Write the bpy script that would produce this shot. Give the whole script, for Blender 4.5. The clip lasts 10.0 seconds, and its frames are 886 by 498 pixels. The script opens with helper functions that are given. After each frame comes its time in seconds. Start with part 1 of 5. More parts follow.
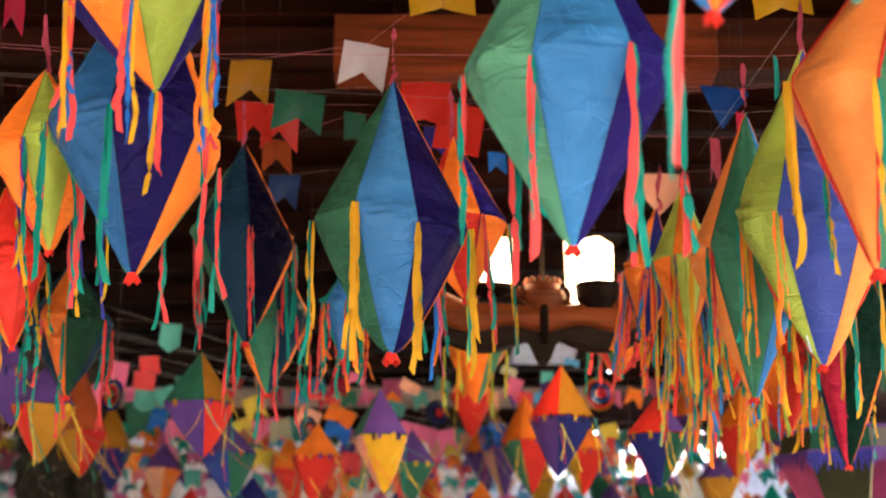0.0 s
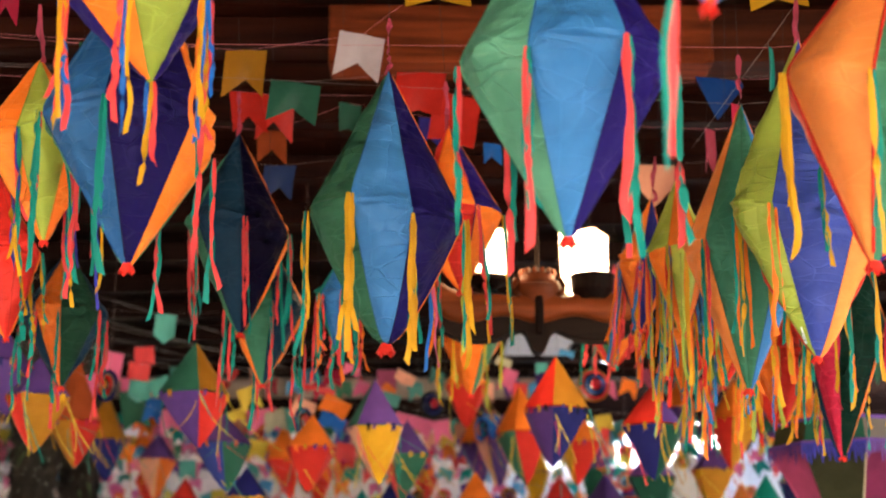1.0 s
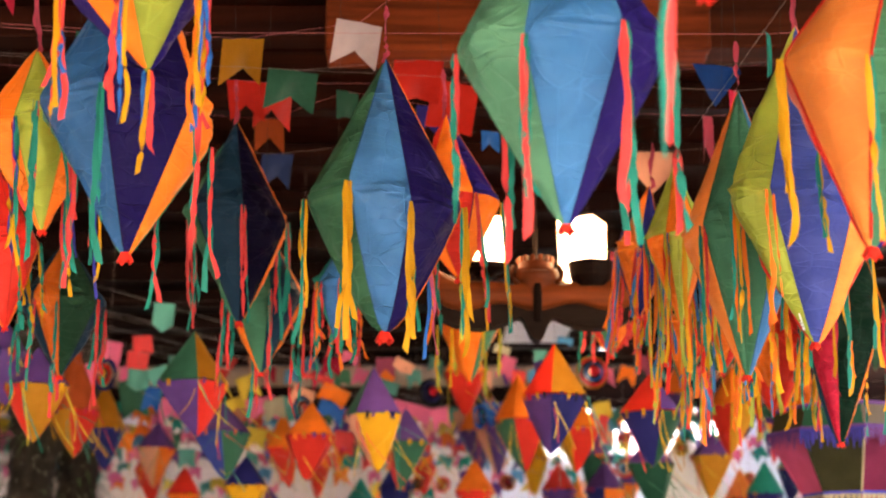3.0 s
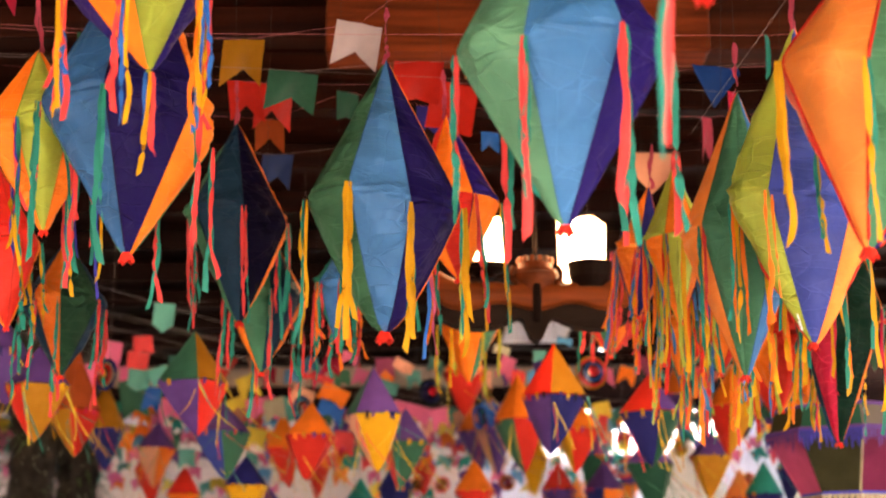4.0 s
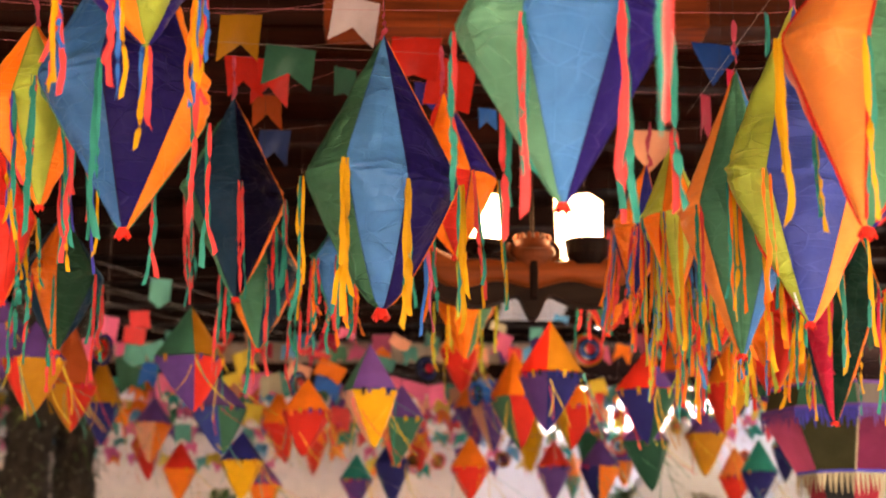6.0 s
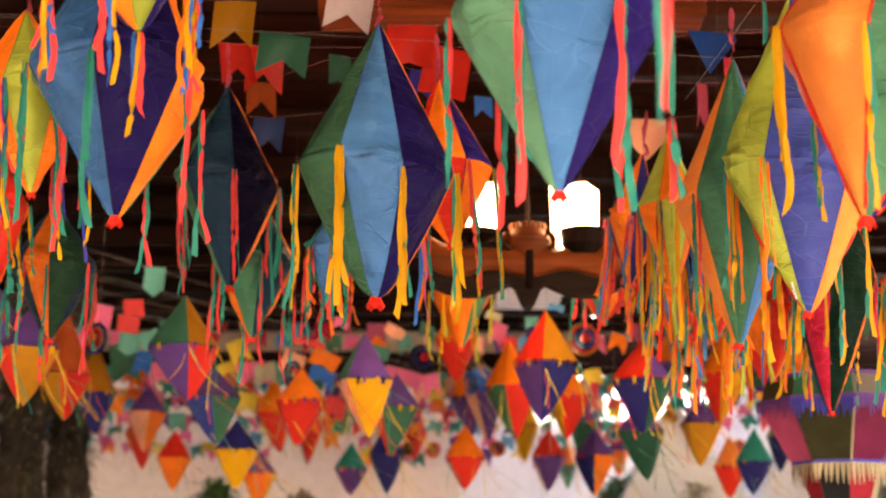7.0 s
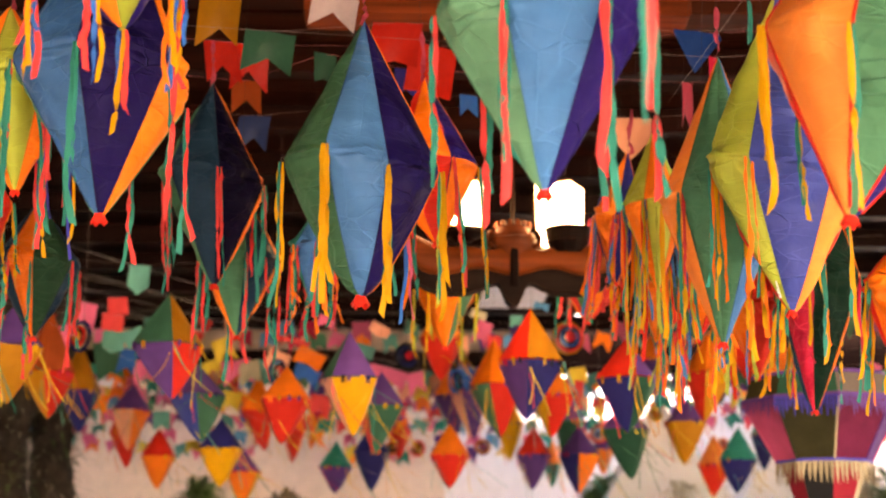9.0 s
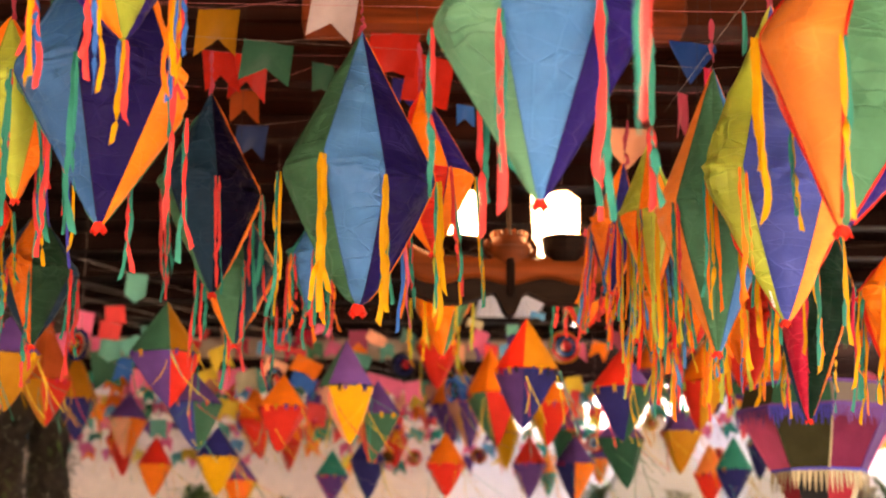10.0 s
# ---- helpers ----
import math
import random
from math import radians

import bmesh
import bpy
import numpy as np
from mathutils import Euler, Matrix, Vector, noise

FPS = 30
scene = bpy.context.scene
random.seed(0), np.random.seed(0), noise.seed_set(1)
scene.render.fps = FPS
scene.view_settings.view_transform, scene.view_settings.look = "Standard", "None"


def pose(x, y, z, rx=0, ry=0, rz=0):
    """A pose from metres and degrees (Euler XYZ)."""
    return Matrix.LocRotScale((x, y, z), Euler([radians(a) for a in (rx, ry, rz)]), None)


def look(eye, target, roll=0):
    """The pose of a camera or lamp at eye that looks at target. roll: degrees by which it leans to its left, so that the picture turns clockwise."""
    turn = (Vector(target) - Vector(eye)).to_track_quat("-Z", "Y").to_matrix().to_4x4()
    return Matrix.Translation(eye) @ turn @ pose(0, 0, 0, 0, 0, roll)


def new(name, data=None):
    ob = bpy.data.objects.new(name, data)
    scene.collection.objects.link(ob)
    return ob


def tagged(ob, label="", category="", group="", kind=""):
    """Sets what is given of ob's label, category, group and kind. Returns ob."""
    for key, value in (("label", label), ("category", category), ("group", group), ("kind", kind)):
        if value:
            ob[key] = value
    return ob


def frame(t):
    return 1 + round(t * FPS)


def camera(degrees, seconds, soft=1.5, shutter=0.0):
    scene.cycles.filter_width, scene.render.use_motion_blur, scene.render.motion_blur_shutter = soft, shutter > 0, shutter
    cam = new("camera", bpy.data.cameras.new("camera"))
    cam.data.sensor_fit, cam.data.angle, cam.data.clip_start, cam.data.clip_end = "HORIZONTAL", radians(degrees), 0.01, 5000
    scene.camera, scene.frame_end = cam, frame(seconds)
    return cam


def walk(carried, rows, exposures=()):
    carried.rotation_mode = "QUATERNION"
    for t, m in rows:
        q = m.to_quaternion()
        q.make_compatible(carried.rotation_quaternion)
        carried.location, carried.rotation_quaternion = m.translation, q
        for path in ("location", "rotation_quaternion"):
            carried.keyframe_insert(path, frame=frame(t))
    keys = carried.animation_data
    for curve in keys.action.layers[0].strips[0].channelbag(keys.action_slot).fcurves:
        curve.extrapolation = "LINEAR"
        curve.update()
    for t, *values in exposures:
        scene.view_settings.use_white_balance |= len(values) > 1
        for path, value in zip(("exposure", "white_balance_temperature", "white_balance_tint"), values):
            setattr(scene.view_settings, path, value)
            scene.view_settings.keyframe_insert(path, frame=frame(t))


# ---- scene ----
# camera: held by hand on the spot, tilting slowly down and panning a little
cam = camera(34, 10.0, soft=2.1)
cam.data.dof.use_dof, cam.data.dof.focus_distance, cam.data.dof.aperture_fstop = True, 4.9, 2.4


def aim(yaw, pitch, roll, ahead):
    m = pose(0, 0, 1.6, 90 + pitch, 0, -yaw) @ pose(0, 0, 0, 0, 0, roll)
    return m @ Matrix.Translation((0, 0, -ahead))


walk(cam, [
    (0, aim(-0.007, 14.986, -0.012, 0.002)),
    (0.5, aim(0.177, 14.706, -0.079, 0.000)),
    (1, aim(0.196, 14.628, 0.028, 0.004)),
    (1.5, aim(0.255, 14.424, -0.079, 0.008)),
    (2, aim(0.283, 14.315, -0.172, 0.006)),
    (2.5, aim(0.269, 14.141, -0.225, 0.009)),
    (4, aim(0.282, 14.164, -0.182, -0.019)),
    (4.5, aim(0.269, 14.002, -0.127, -0.015)),
    (5, aim(0.280, 13.653, -0.017, -0.012)),
    (6.5, aim(0.480, 13.059, 0.131, -0.006)),
    (7, aim(0.598, 12.803, 0.137, 0.026)),
    (7.5, aim(0.622, 12.631, 0.151, 0.030)),
    (8, aim(0.654, 12.559, 0.161, 0.028)),
    (8.5, aim(0.825, 12.650, 0.158, 0.029)),
    (9, aim(1.201, 12.744, 0.112, 0.027)),
    (9.5, aim(1.323, 12.950, 0.148, -0.004)),
    (10, aim(1.336, 13.111, 0.202, -0.010)),
], exposures=[(0.0, 4.26, 6200, 4), (1.5, 4.32, 6500, 7), (2.6, 4.36, 6950, 11), (4.5, 4.42, 7700, 19),
              (7.5, 4.4, 8300, 20), (10.0, 4.53, 8700, 22)])

# ---- light ----
world = bpy.data.worlds.new("sky")
scene.world = world
world.use_nodes = True
wn = world.node_tree.nodes
sky = wn.new("ShaderNodeTexSky")
sky.sky_type, sky.sun_disc = "NISHITA", False
sky.sun_elevation, sky.sun_rotation = radians(36), radians(157)
world.node_tree.links.new(sky.outputs[0], wn["Background"].inputs[0])
wn["Background"].inputs[1].default_value = 0.095
sun = new("sun", bpy.data.lights.new("sun", "SUN"))
sun.data.energy, sun.data.angle, sun.data.color = 3.4, radians(10), (1.0, 0.93, 0.83)
sun.matrix_world = look((6, -14, 11), (0, 0, 0))

# ---- materials ----
MATS = {}


def shader(name):
    m = bpy.data.materials.new(name)
    m.use_nodes = True
    n = m.node_tree.nodes
    return m, n, m.node_tree.links, n["Principled BSDF"]


def node(n, kind, **vals):
    x = n.new(kind)
    for k, v in vals.items():
        x.inputs[k.replace("_", " ")].default_value = v
    return x


def ramp(n, stops):
    r = n.new("ShaderNodeValToRGB")
    while len(r.color_ramp.elements) < len(stops):
        r.color_ramp.elements.new(0.5)
    for e, (p, c) in zip(r.color_ramp.elements, stops):
        e.position, e.color = p, (*c, 1)
    return r


def cloth(name, col, rough=0.46, thin=0.30, weave=900.0, crease=1.0, spec=0.13):
    """Thin dyed cloth or paper: fine weave, creases, a little light through it."""
    key = "cloth_" + name
    if key in MATS:
        return MATS[key]
    m, n, l, b = shader(key)
    co = n.new("ShaderNodeTexCoord")
    info = n.new("ShaderNodeObjectInfo")
    big = node(n, "ShaderNodeTexNoise", Scale=5.0, Detail=4.0, Roughness=0.6)
    l.new(co.outputs["Object"], big.inputs["Vector"])
    lo = tuple(c * 0.80 for c in col)
    hi = tuple(min(1, c * 1.12 + 0.002) for c in col)
    rp = ramp(n, [(0.3, lo), (0.7, hi)])
    l.new(big.outputs[0], rp.inputs[0])
    hsv = n.new("ShaderNodeHueSaturation")
    mr = n.new("ShaderNodeMapRange")
    mr.inputs[3].default_value, mr.inputs[4].default_value = 0.88, 1.12
    l.new(info.outputs["Random"], mr.inputs[0])
    l.new(mr.outputs[0], hsv.inputs["Value"])
    l.new(rp.outputs[0], hsv.inputs["Color"])
    b.inputs["Roughness"].default_value = rough
    b.inputs["Specular IOR Level"].default_value = spec
    # creased cloth: folded facets at two sizes, which fade in and out, over a soft unevenness
    warp = node(n, "ShaderNodeTexNoise", Scale=3.0, Detail=3.0)
    # every piece takes its creases from another part of the pattern
    own = n.new("ShaderNodeVectorMath")
    own.operation = "MULTIPLY_ADD"
    own.inputs[1].default_value = (17.0, 9.0, 13.0)
    l.new(info.outputs["Random"], own.inputs[0])
    l.new(co.outputs["Object"], own.inputs[2])
    l.new(own.outputs[0], warp.inputs["Vector"])
    wmix = n.new("ShaderNodeVectorMath")
    wmix.operation = "MULTIPLY_ADD"
    wmix.inputs[1].default_value = (0.10, 0.10, 0.10)
    l.new(warp.outputs["Color"], wmix.inputs[0])
    l.new(own.outputs[0], wmix.inputs[2])
    gate = node(n, "ShaderNodeTexNoise", Scale=3.6, Detail=2.0)
    l.new(own.outputs[0], gate.inputs["Vector"])
    gm = n.new("ShaderNodeMapRange")
    gm.inputs[1].default_value, gm.inputs[2].default_value = 0.42, 0.66
    gm.inputs[3].default_value = 0.16
    l.new(gate.outputs[0], gm.inputs[0])
    last = None
    for size, depth in ((3.2, 0.062), (8.0, 0.028)):
        mp = n.new("ShaderNodeMapping")
        mp.inputs["Scale"].default_value = (1.0, 1.0, 0.75)
        mp.inputs["Location"].default_value = (size, 2 * size, 0)
        l.new(wmix.outputs[0], mp.inputs[0])
        vo = node(n, "ShaderNodeTexVoronoi", Scale=size)
        vo.feature = "DISTANCE_TO_EDGE"
        l.new(mp.outputs[0], vo.inputs["Vector"])
        cl = n.new("ShaderNodeMath")
        cl.operation = "MULTIPLY"
        l.new(vo.outputs[0], cl.inputs[0])
        l.new(gm.outputs[0], cl.inputs[1])
        bp = node(n, "ShaderNodeBump", Strength=min(1.0, crease), Distance=depth * crease)
        l.new(cl.outputs[0], bp.inputs["Height"])
        if last:
            l.new(last.outputs[0], bp.inputs["Normal"])
        last = bp
    # thin sharp crease lines
    vo = node(n, "ShaderNodeTexVoronoi", Scale=5.5)
    vo.feature = "DISTANCE_TO_EDGE"
    l.new(wmix.outputs[0], vo.inputs["Vector"])
    line = n.new("ShaderNodeMapRange")
    line.inputs[2].default_value, line.inputs[3].default_value, line.inputs[4].default_value = 0.018, 1.0, 0.0
    cl = n.new("ShaderNodeMath")
    cl.operation = "MULTIPLY"
    l.new(vo.outputs[0], line.inputs[0])
    l.new(line.outputs[0], cl.inputs[0])
    l.new(gm.outputs[0], cl.inputs[1])
    # flat folds across the panel, as the cloth was packed
    mp = n.new("ShaderNodeMapping")
    mp.inputs["Scale"].default_value = (1.6, 1.6, 7.0)
    l.new(wmix.outputs[0], mp.inputs[0])
    vf = node(n, "ShaderNodeTexVoronoi", Scale=2.6)
    vf.feature = "DISTANCE_TO_EDGE"
    l.new(mp.outputs[0], vf.inputs["Vector"])
    lf = n.new("ShaderNodeMapRange")
    lf.inputs[2].default_value, lf.inputs[3].default_value, lf.inputs[4].default_value = 0.04, 0.8, 0.0
    l.new(vf.outputs[0], lf.inputs[0])
    cf = n.new("ShaderNodeMath")
    cf.operation = "MULTIPLY"
    l.new(lf.outputs[0], cf.inputs[0])
    l.new(gm.outputs[0], cf.inputs[1])
    both = n.new("ShaderNodeMath")
    both.operation = "MAXIMUM"
    l.new(cl.outputs[0], both.inputs[0])
    l.new(cf.outputs[0], both.inputs[1])
    # crease lines lightened in the dye to stand for highlights on the folds
    worn = n.new("ShaderNodeMix")
    worn.data_type = "RGBA"
    worn.inputs[7].default_value = (*[min(1.0, c * 1.5 + 0.012) for c in col], 1)
    fade = n.new("ShaderNodeMath")
    fade.operation = "MULTIPLY"
    fade.inputs[1].default_value = min(0.62, 0.62 * crease)
    l.new(both.outputs[0], fade.inputs[0])
    l.new(fade.outputs[0], worn.inputs[0])
    l.new(hsv.outputs[0], worn.inputs[6])
    l.new(worn.outputs[2], b.inputs["Base Color"])
    bp = node(n, "ShaderNodeBump", Strength=min(1.0, crease), Distance=0.005 * crease)
    l.new(both.outputs[0], bp.inputs["Height"])
    l.new(last.outputs[0], bp.inputs["Normal"])
    last = bp
    cr = node(n, "ShaderNodeTexNoise", Scale=14.0, Detail=4.0, Roughness=0.6)
    l.new(co.outputs["Object"], cr.inputs["Vector"])
    wv = node(n, "ShaderNodeTexNoise", Scale=weave, Detail=1.0)
    l.new(co.outputs["Object"], wv.inputs["Vector"])
    b1 = node(n, "ShaderNodeBump", Strength=min(1.0, crease), Distance=0.004)
    b2 = node(n, "ShaderNodeBump", Strength=0.15, Distance=0.0006)
    l.new(cr.outputs[0], b1.inputs["Height"])
    l.new(wv.outputs[0], b2.inputs["Height"])
    l.new(last.outputs[0], b1.inputs["Normal"])
    l.new(b1.outputs[0], b2.inputs["Normal"])
    l.new(b2.outputs[0], b.inputs["Normal"])
    tr = n.new("ShaderNodeBsdfTranslucent")
    l.new(hsv.outputs[0], tr.inputs["Color"])
    l.new(b2.outputs[0], tr.inputs["Normal"])
    mx = n.new("ShaderNodeMixShader")
    mx.inputs[0].default_value = thin
    l.new(b.outputs[0], mx.inputs[1])
    l.new(tr.outputs[0], mx.inputs[2])
    l.new(mx.outputs[0], n["Material Output"].inputs[0])
    MATS[key] = m
    return m


# some dyes are darker copies of others, with shade put into the colour
DYE = dict(
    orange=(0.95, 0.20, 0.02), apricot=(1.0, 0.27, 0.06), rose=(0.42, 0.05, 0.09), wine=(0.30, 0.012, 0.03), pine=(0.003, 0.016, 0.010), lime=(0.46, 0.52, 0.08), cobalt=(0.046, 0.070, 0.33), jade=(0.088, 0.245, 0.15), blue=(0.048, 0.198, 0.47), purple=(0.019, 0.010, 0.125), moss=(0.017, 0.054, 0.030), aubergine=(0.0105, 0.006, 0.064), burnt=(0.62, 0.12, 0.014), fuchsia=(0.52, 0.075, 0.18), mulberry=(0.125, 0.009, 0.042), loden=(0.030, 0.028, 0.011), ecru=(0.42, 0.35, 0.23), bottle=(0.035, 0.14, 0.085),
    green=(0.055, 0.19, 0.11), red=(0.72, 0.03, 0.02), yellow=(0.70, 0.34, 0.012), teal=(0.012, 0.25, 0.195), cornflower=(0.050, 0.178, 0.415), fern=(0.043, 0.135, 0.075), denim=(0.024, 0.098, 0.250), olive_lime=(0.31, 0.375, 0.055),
    coral=(0.80, 0.066, 0.070), azure=(0.018, 0.13, 0.48), violet=(0.115, 0.047, 0.225), navy=(0.018, 0.018, 0.13), pink=(0.75, 0.14, 0.28),
    forest=(0.012, 0.075, 0.045), crimson=(0.62, 0.02, 0.07), peach=(0.85, 0.38, 0.25), royal=(0.010, 0.055, 0.24), white=(0.72, 0.57, 0.58),
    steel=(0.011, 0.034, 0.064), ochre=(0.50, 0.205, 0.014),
    cream=(0.55, 0.49, 0.33), indigo=(0.05, 0.045, 0.36), sky=(0.10, 0.34, 0.60), mint=(0.10, 0.36, 0.30),
    shaded_ochre=(0.36, 0.14, 0.010), rust=(0.42, 0.075, 0.02), slate=(0.03, 0.055, 0.17), khaki=(0.12, 0.10, 0.085), plum=(0.0045, 0.0028, 0.015), black=(0.01, 0.01, 0.012), lemon=(0.75, 0.52, 0.06))


def dye(name):
    return cloth(name, DYE[name], rough=0.42, spec=0.17 if max(DYE[name]) > 0.2 else 0.06 if max(DYE[name]) > 0.06 else 0.03, crease=0.6 if name == "apricot" else 1.0)


def paper(name):
    return cloth("paper_" + name, tuple(c * 0.82 for c in DYE[name]), rough=0.6, thin=0.12, weave=300.0, crease=0.12)


def plastic(name):
    return cloth("plastic_" + name, tuple(c * 0.44 for c in DYE[name]), rough=0.3, thin=0.35, weave=60.0, crease=0.3, spec=0.12)


def ribbon_cloth(name):
    return cloth("ribbon_" + name, tuple(c * 0.72 for c in DYE[name]), rough=0.5, thin=0.3, weave=1200.0, crease=0.15)


def plain(name, col, rough=0.6, metal=0.0, scale=20.0, spread=0.25, bump=0.2, dist=0.004):
    if name in MATS:
        return MATS[name]
    m, n, l, b = shader(name)
    co = n.new("ShaderNodeTexCoord")
    t1 = node(n, "ShaderNodeTexNoise", Scale=scale, Detail=6.0, Roughness=0.65)
    t2 = node(n, "ShaderNodeTexNoise", Scale=scale * 0.12, Detail=4.0)
    mx = n.new("ShaderNodeMath")
    mx.operation = "MULTIPLY"
    l.new(co.outputs["Object"], t1.inputs["Vector"])
    l.new(co.outputs["Object"], t2.inputs["Vector"])
    l.new(t1.outputs[0], mx.inputs[0])
    l.new(t2.outputs[0], mx.inputs[1])
    rp = ramp(n, [(0.12, tuple(c * (1 - spread) for c in col)), (0.40, tuple(min(1, c * (1 + spread)) for c in col))])
    l.new(mx.outputs[0], rp.inputs[0])
    l.new(rp.outputs[0], b.inputs["Base Color"])
    b.inputs["Roughness"].default_value, b.inputs["Metallic"].default_value = rough, metal
    bp = node(n, "ShaderNodeBump", Strength=bump, Distance=dist)
    l.new(t1.outputs[0], bp.inputs["Height"])
    l.new(bp.outputs[0], b.inputs["Normal"])
    MATS[name] = m
    return m


def timber(name, col, axis=0, rough=0.6, spec=0.05):
    """Stained wood with grain along the given axis."""
    if name in MATS:
        return MATS[name]
    m, n, l, b = shader(name)
    co = n.new("ShaderNodeTexCoord")
    info = n.new("ShaderNodeObjectInfo")
    add = n.new("ShaderNodeVectorMath")
    sc = n.new("ShaderNodeVectorMath")
    sc.operation = "SCALE"
    sc.inputs[0].default_value = (7, 3, 5)
    l.new(info.outputs["Random"], sc.inputs["Scale"])
    l.new(co.outputs["Object"], add.inputs[0])
    l.new(sc.outputs[0], add.inputs[1])
    mp = n.new("ShaderNodeMapping")
    s = [14.0, 14.0, 14.0]
    s[axis] = 0.9
    mp.inputs["Scale"].default_value = s
    l.new(add.outputs[0], mp.inputs[0])
    t1 = node(n, "ShaderNodeTexNoise", Scale=1.0, Detail=7.0, Roughness=0.6, Distortion=0.6)
    l.new(mp.outputs[0], t1.inputs["Vector"])
    rp = ramp(n, [(0.28, tuple(c * 0.35 for c in col)), (0.5, col), (0.75, tuple(min(1, c * 1.7) for c in col))])
    l.new(t1.outputs[0], rp.inputs[0])
    hsv = n.new("ShaderNodeHueSaturation")
    mr = n.new("ShaderNodeMapRange")
    mr.inputs[3].default_value, mr.inputs[4].default_value = 0.6, 1.35
    l.new(info.outputs["Random"], mr.inputs[0])
    l.new(mr.outputs[0], hsv.inputs["Value"])
    l.new(rp.outputs[0], hsv.inputs["Color"])
    l.new(hsv.outputs[0], b.inputs["Base Color"])
    b.inputs["Roughness"].default_value = rough
    b.inputs["Specular IOR Level"].default_value = spec
    bp = node(n, "ShaderNodeBump", Strength=0.3, Distance=0.003)
    l.new(t1.outputs[0], bp.inputs["Height"])
    l.new(bp.outputs[0], b.inputs["Normal"])
    MATS[name] = m
    return m


def glow(name, col, strength):
    if name in MATS:
        return MATS[name]
    m, n, l, b = shader(name)
    e = node(n, "ShaderNodeEmission", Strength=strength)
    e.inputs[0].default_value = (*col, 1)
    l.new(e.outputs[0], n["Material Output"].inputs[0])
    MATS[name] = m
    return m


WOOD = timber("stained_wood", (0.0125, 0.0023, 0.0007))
CARVED = timber("carved_wood", (0.102, 0.0205, 0.005), rough=0.42, spec=0.08)
# dark wood, also used as the shade of the far ceiling
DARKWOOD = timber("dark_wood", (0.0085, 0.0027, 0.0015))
PLASTER = plain("beige_plaster", (0.66, 0.535, 0.445), 0.85, scale=6, spread=0.12)
CLAY = plain("clay_plaster", (0.36, 0.26, 0.20), 0.85, scale=6, spread=0.2)
CORD = plain("twine", (0.17, 0.125, 0.11), 0.8, scale=200)
PALECORD = plain("pale_twine", (0.30, 0.26, 0.24), 0.6, scale=200)
DARKCORD = plain("dark_twine", (0.010, 0.007, 0.006), 0.9, scale=200)
PINKCORD = plain("pink_twine", (0.40, 0.11, 0.12), 0.7, scale=200)
STONE = plain("paving_stone", (0.40, 0.345, 0.29), 0.8, scale=8)
BARK = plain("rough_bark", (0.034, 0.025, 0.018), 0.95, scale=11, spread=1.0, bump=1.0, dist=0.04)
CANVAS = plain("white_canvas", (0.81, 0.83, 0.88), 0.8, scale=5, spread=0.06)
PALEWALL = plain("off_white_paint", (0.70, 0.70, 0.74), 0.8, scale=5, spread=0.08)
LEAF = plain("leaf_green", (0.06, 0.13, 0.03), 0.5, scale=12, spread=0.5)
IRON = plain("black_iron", (0.02, 0.017, 0.015), 0.45, 0.6, scale=30)

TIE_SHADED = timber("shaded_reddish_wood", (0.036, 0.0075, 0.0024))
SMOKED = timber("smoked_wood", (0.014, 0.0075, 0.0055))
TIE = timber("reddish_wood", (0.090, 0.016, 0.0042))
LIT = glow("lit_parchment", (1.0, 0.64, 0.33), 2.2)
LACE = plain("amber_lacing", (0.75, 0.36, 0.10), 0.5, scale=60)
MOSS = plain("dark_moss", (0.022, 0.018, 0.011), 0.95, scale=10, spread=0.5)
PALE = plain("pale_leaf", (0.46, 0.45, 0.38), 0.8, scale=12, spread=0.3)
DRY = plain("dry_leaf", (0.26, 0.19, 0.11), 0.8, scale=12, spread=0.4)

# ---- building tools ----


def thing(name, place, label, category, group="", yaw=0.0, lean=(0.0, 0.0), kind=""):
    ob = new(name)
    ob.empty_display_size = 0.1
    ob.matrix_basis = pose(*place, lean[0], lean[1], yaw)
    return tagged(ob, label, category, group, kind)


def part(name, bm, material, parent, label="", smooth=False):
    me = bpy.data.meshes.new(name)
    bm.to_mesh(me)
    bm.free()
    me.materials.append(material)
    if smooth:
        for p in me.polygons:
            p.use_smooth = True
    ob = new(name, me)
    ob.parent = parent
    return tagged(ob, label)


def share(name, mesh, parent, m):
    ob = new(name, mesh)
    ob.parent = parent
    ob.matrix_basis = m
    return ob


def sheet(bm, rows):
    """A quad sheet through rows of points."""
    vs = [[bm.verts.new(p) for p in r] for r in rows]
    for a, b in zip(vs, vs[1:]):
        for i in range(len(a) - 1):
            try:
                bm.faces.new((a[i], a[i + 1], b[i + 1], b[i]))
            except ValueError:
                pass
    return bm


def box(bm, cx, cy, cz, sx, sy, sz, bevel=0.0):
    r = bmesh.ops.create_cube(bm, size=1.0, matrix=Matrix.LocRotScale((cx, cy, cz), None, (sx, sy, sz)))
    if bevel:
        es = list({e for v in r["verts"] for e in v.link_edges})
        bmesh.ops.bevel(bm, geom=es, offset=bevel, segments=2, affect="EDGES", profile=0.5)
    return bm


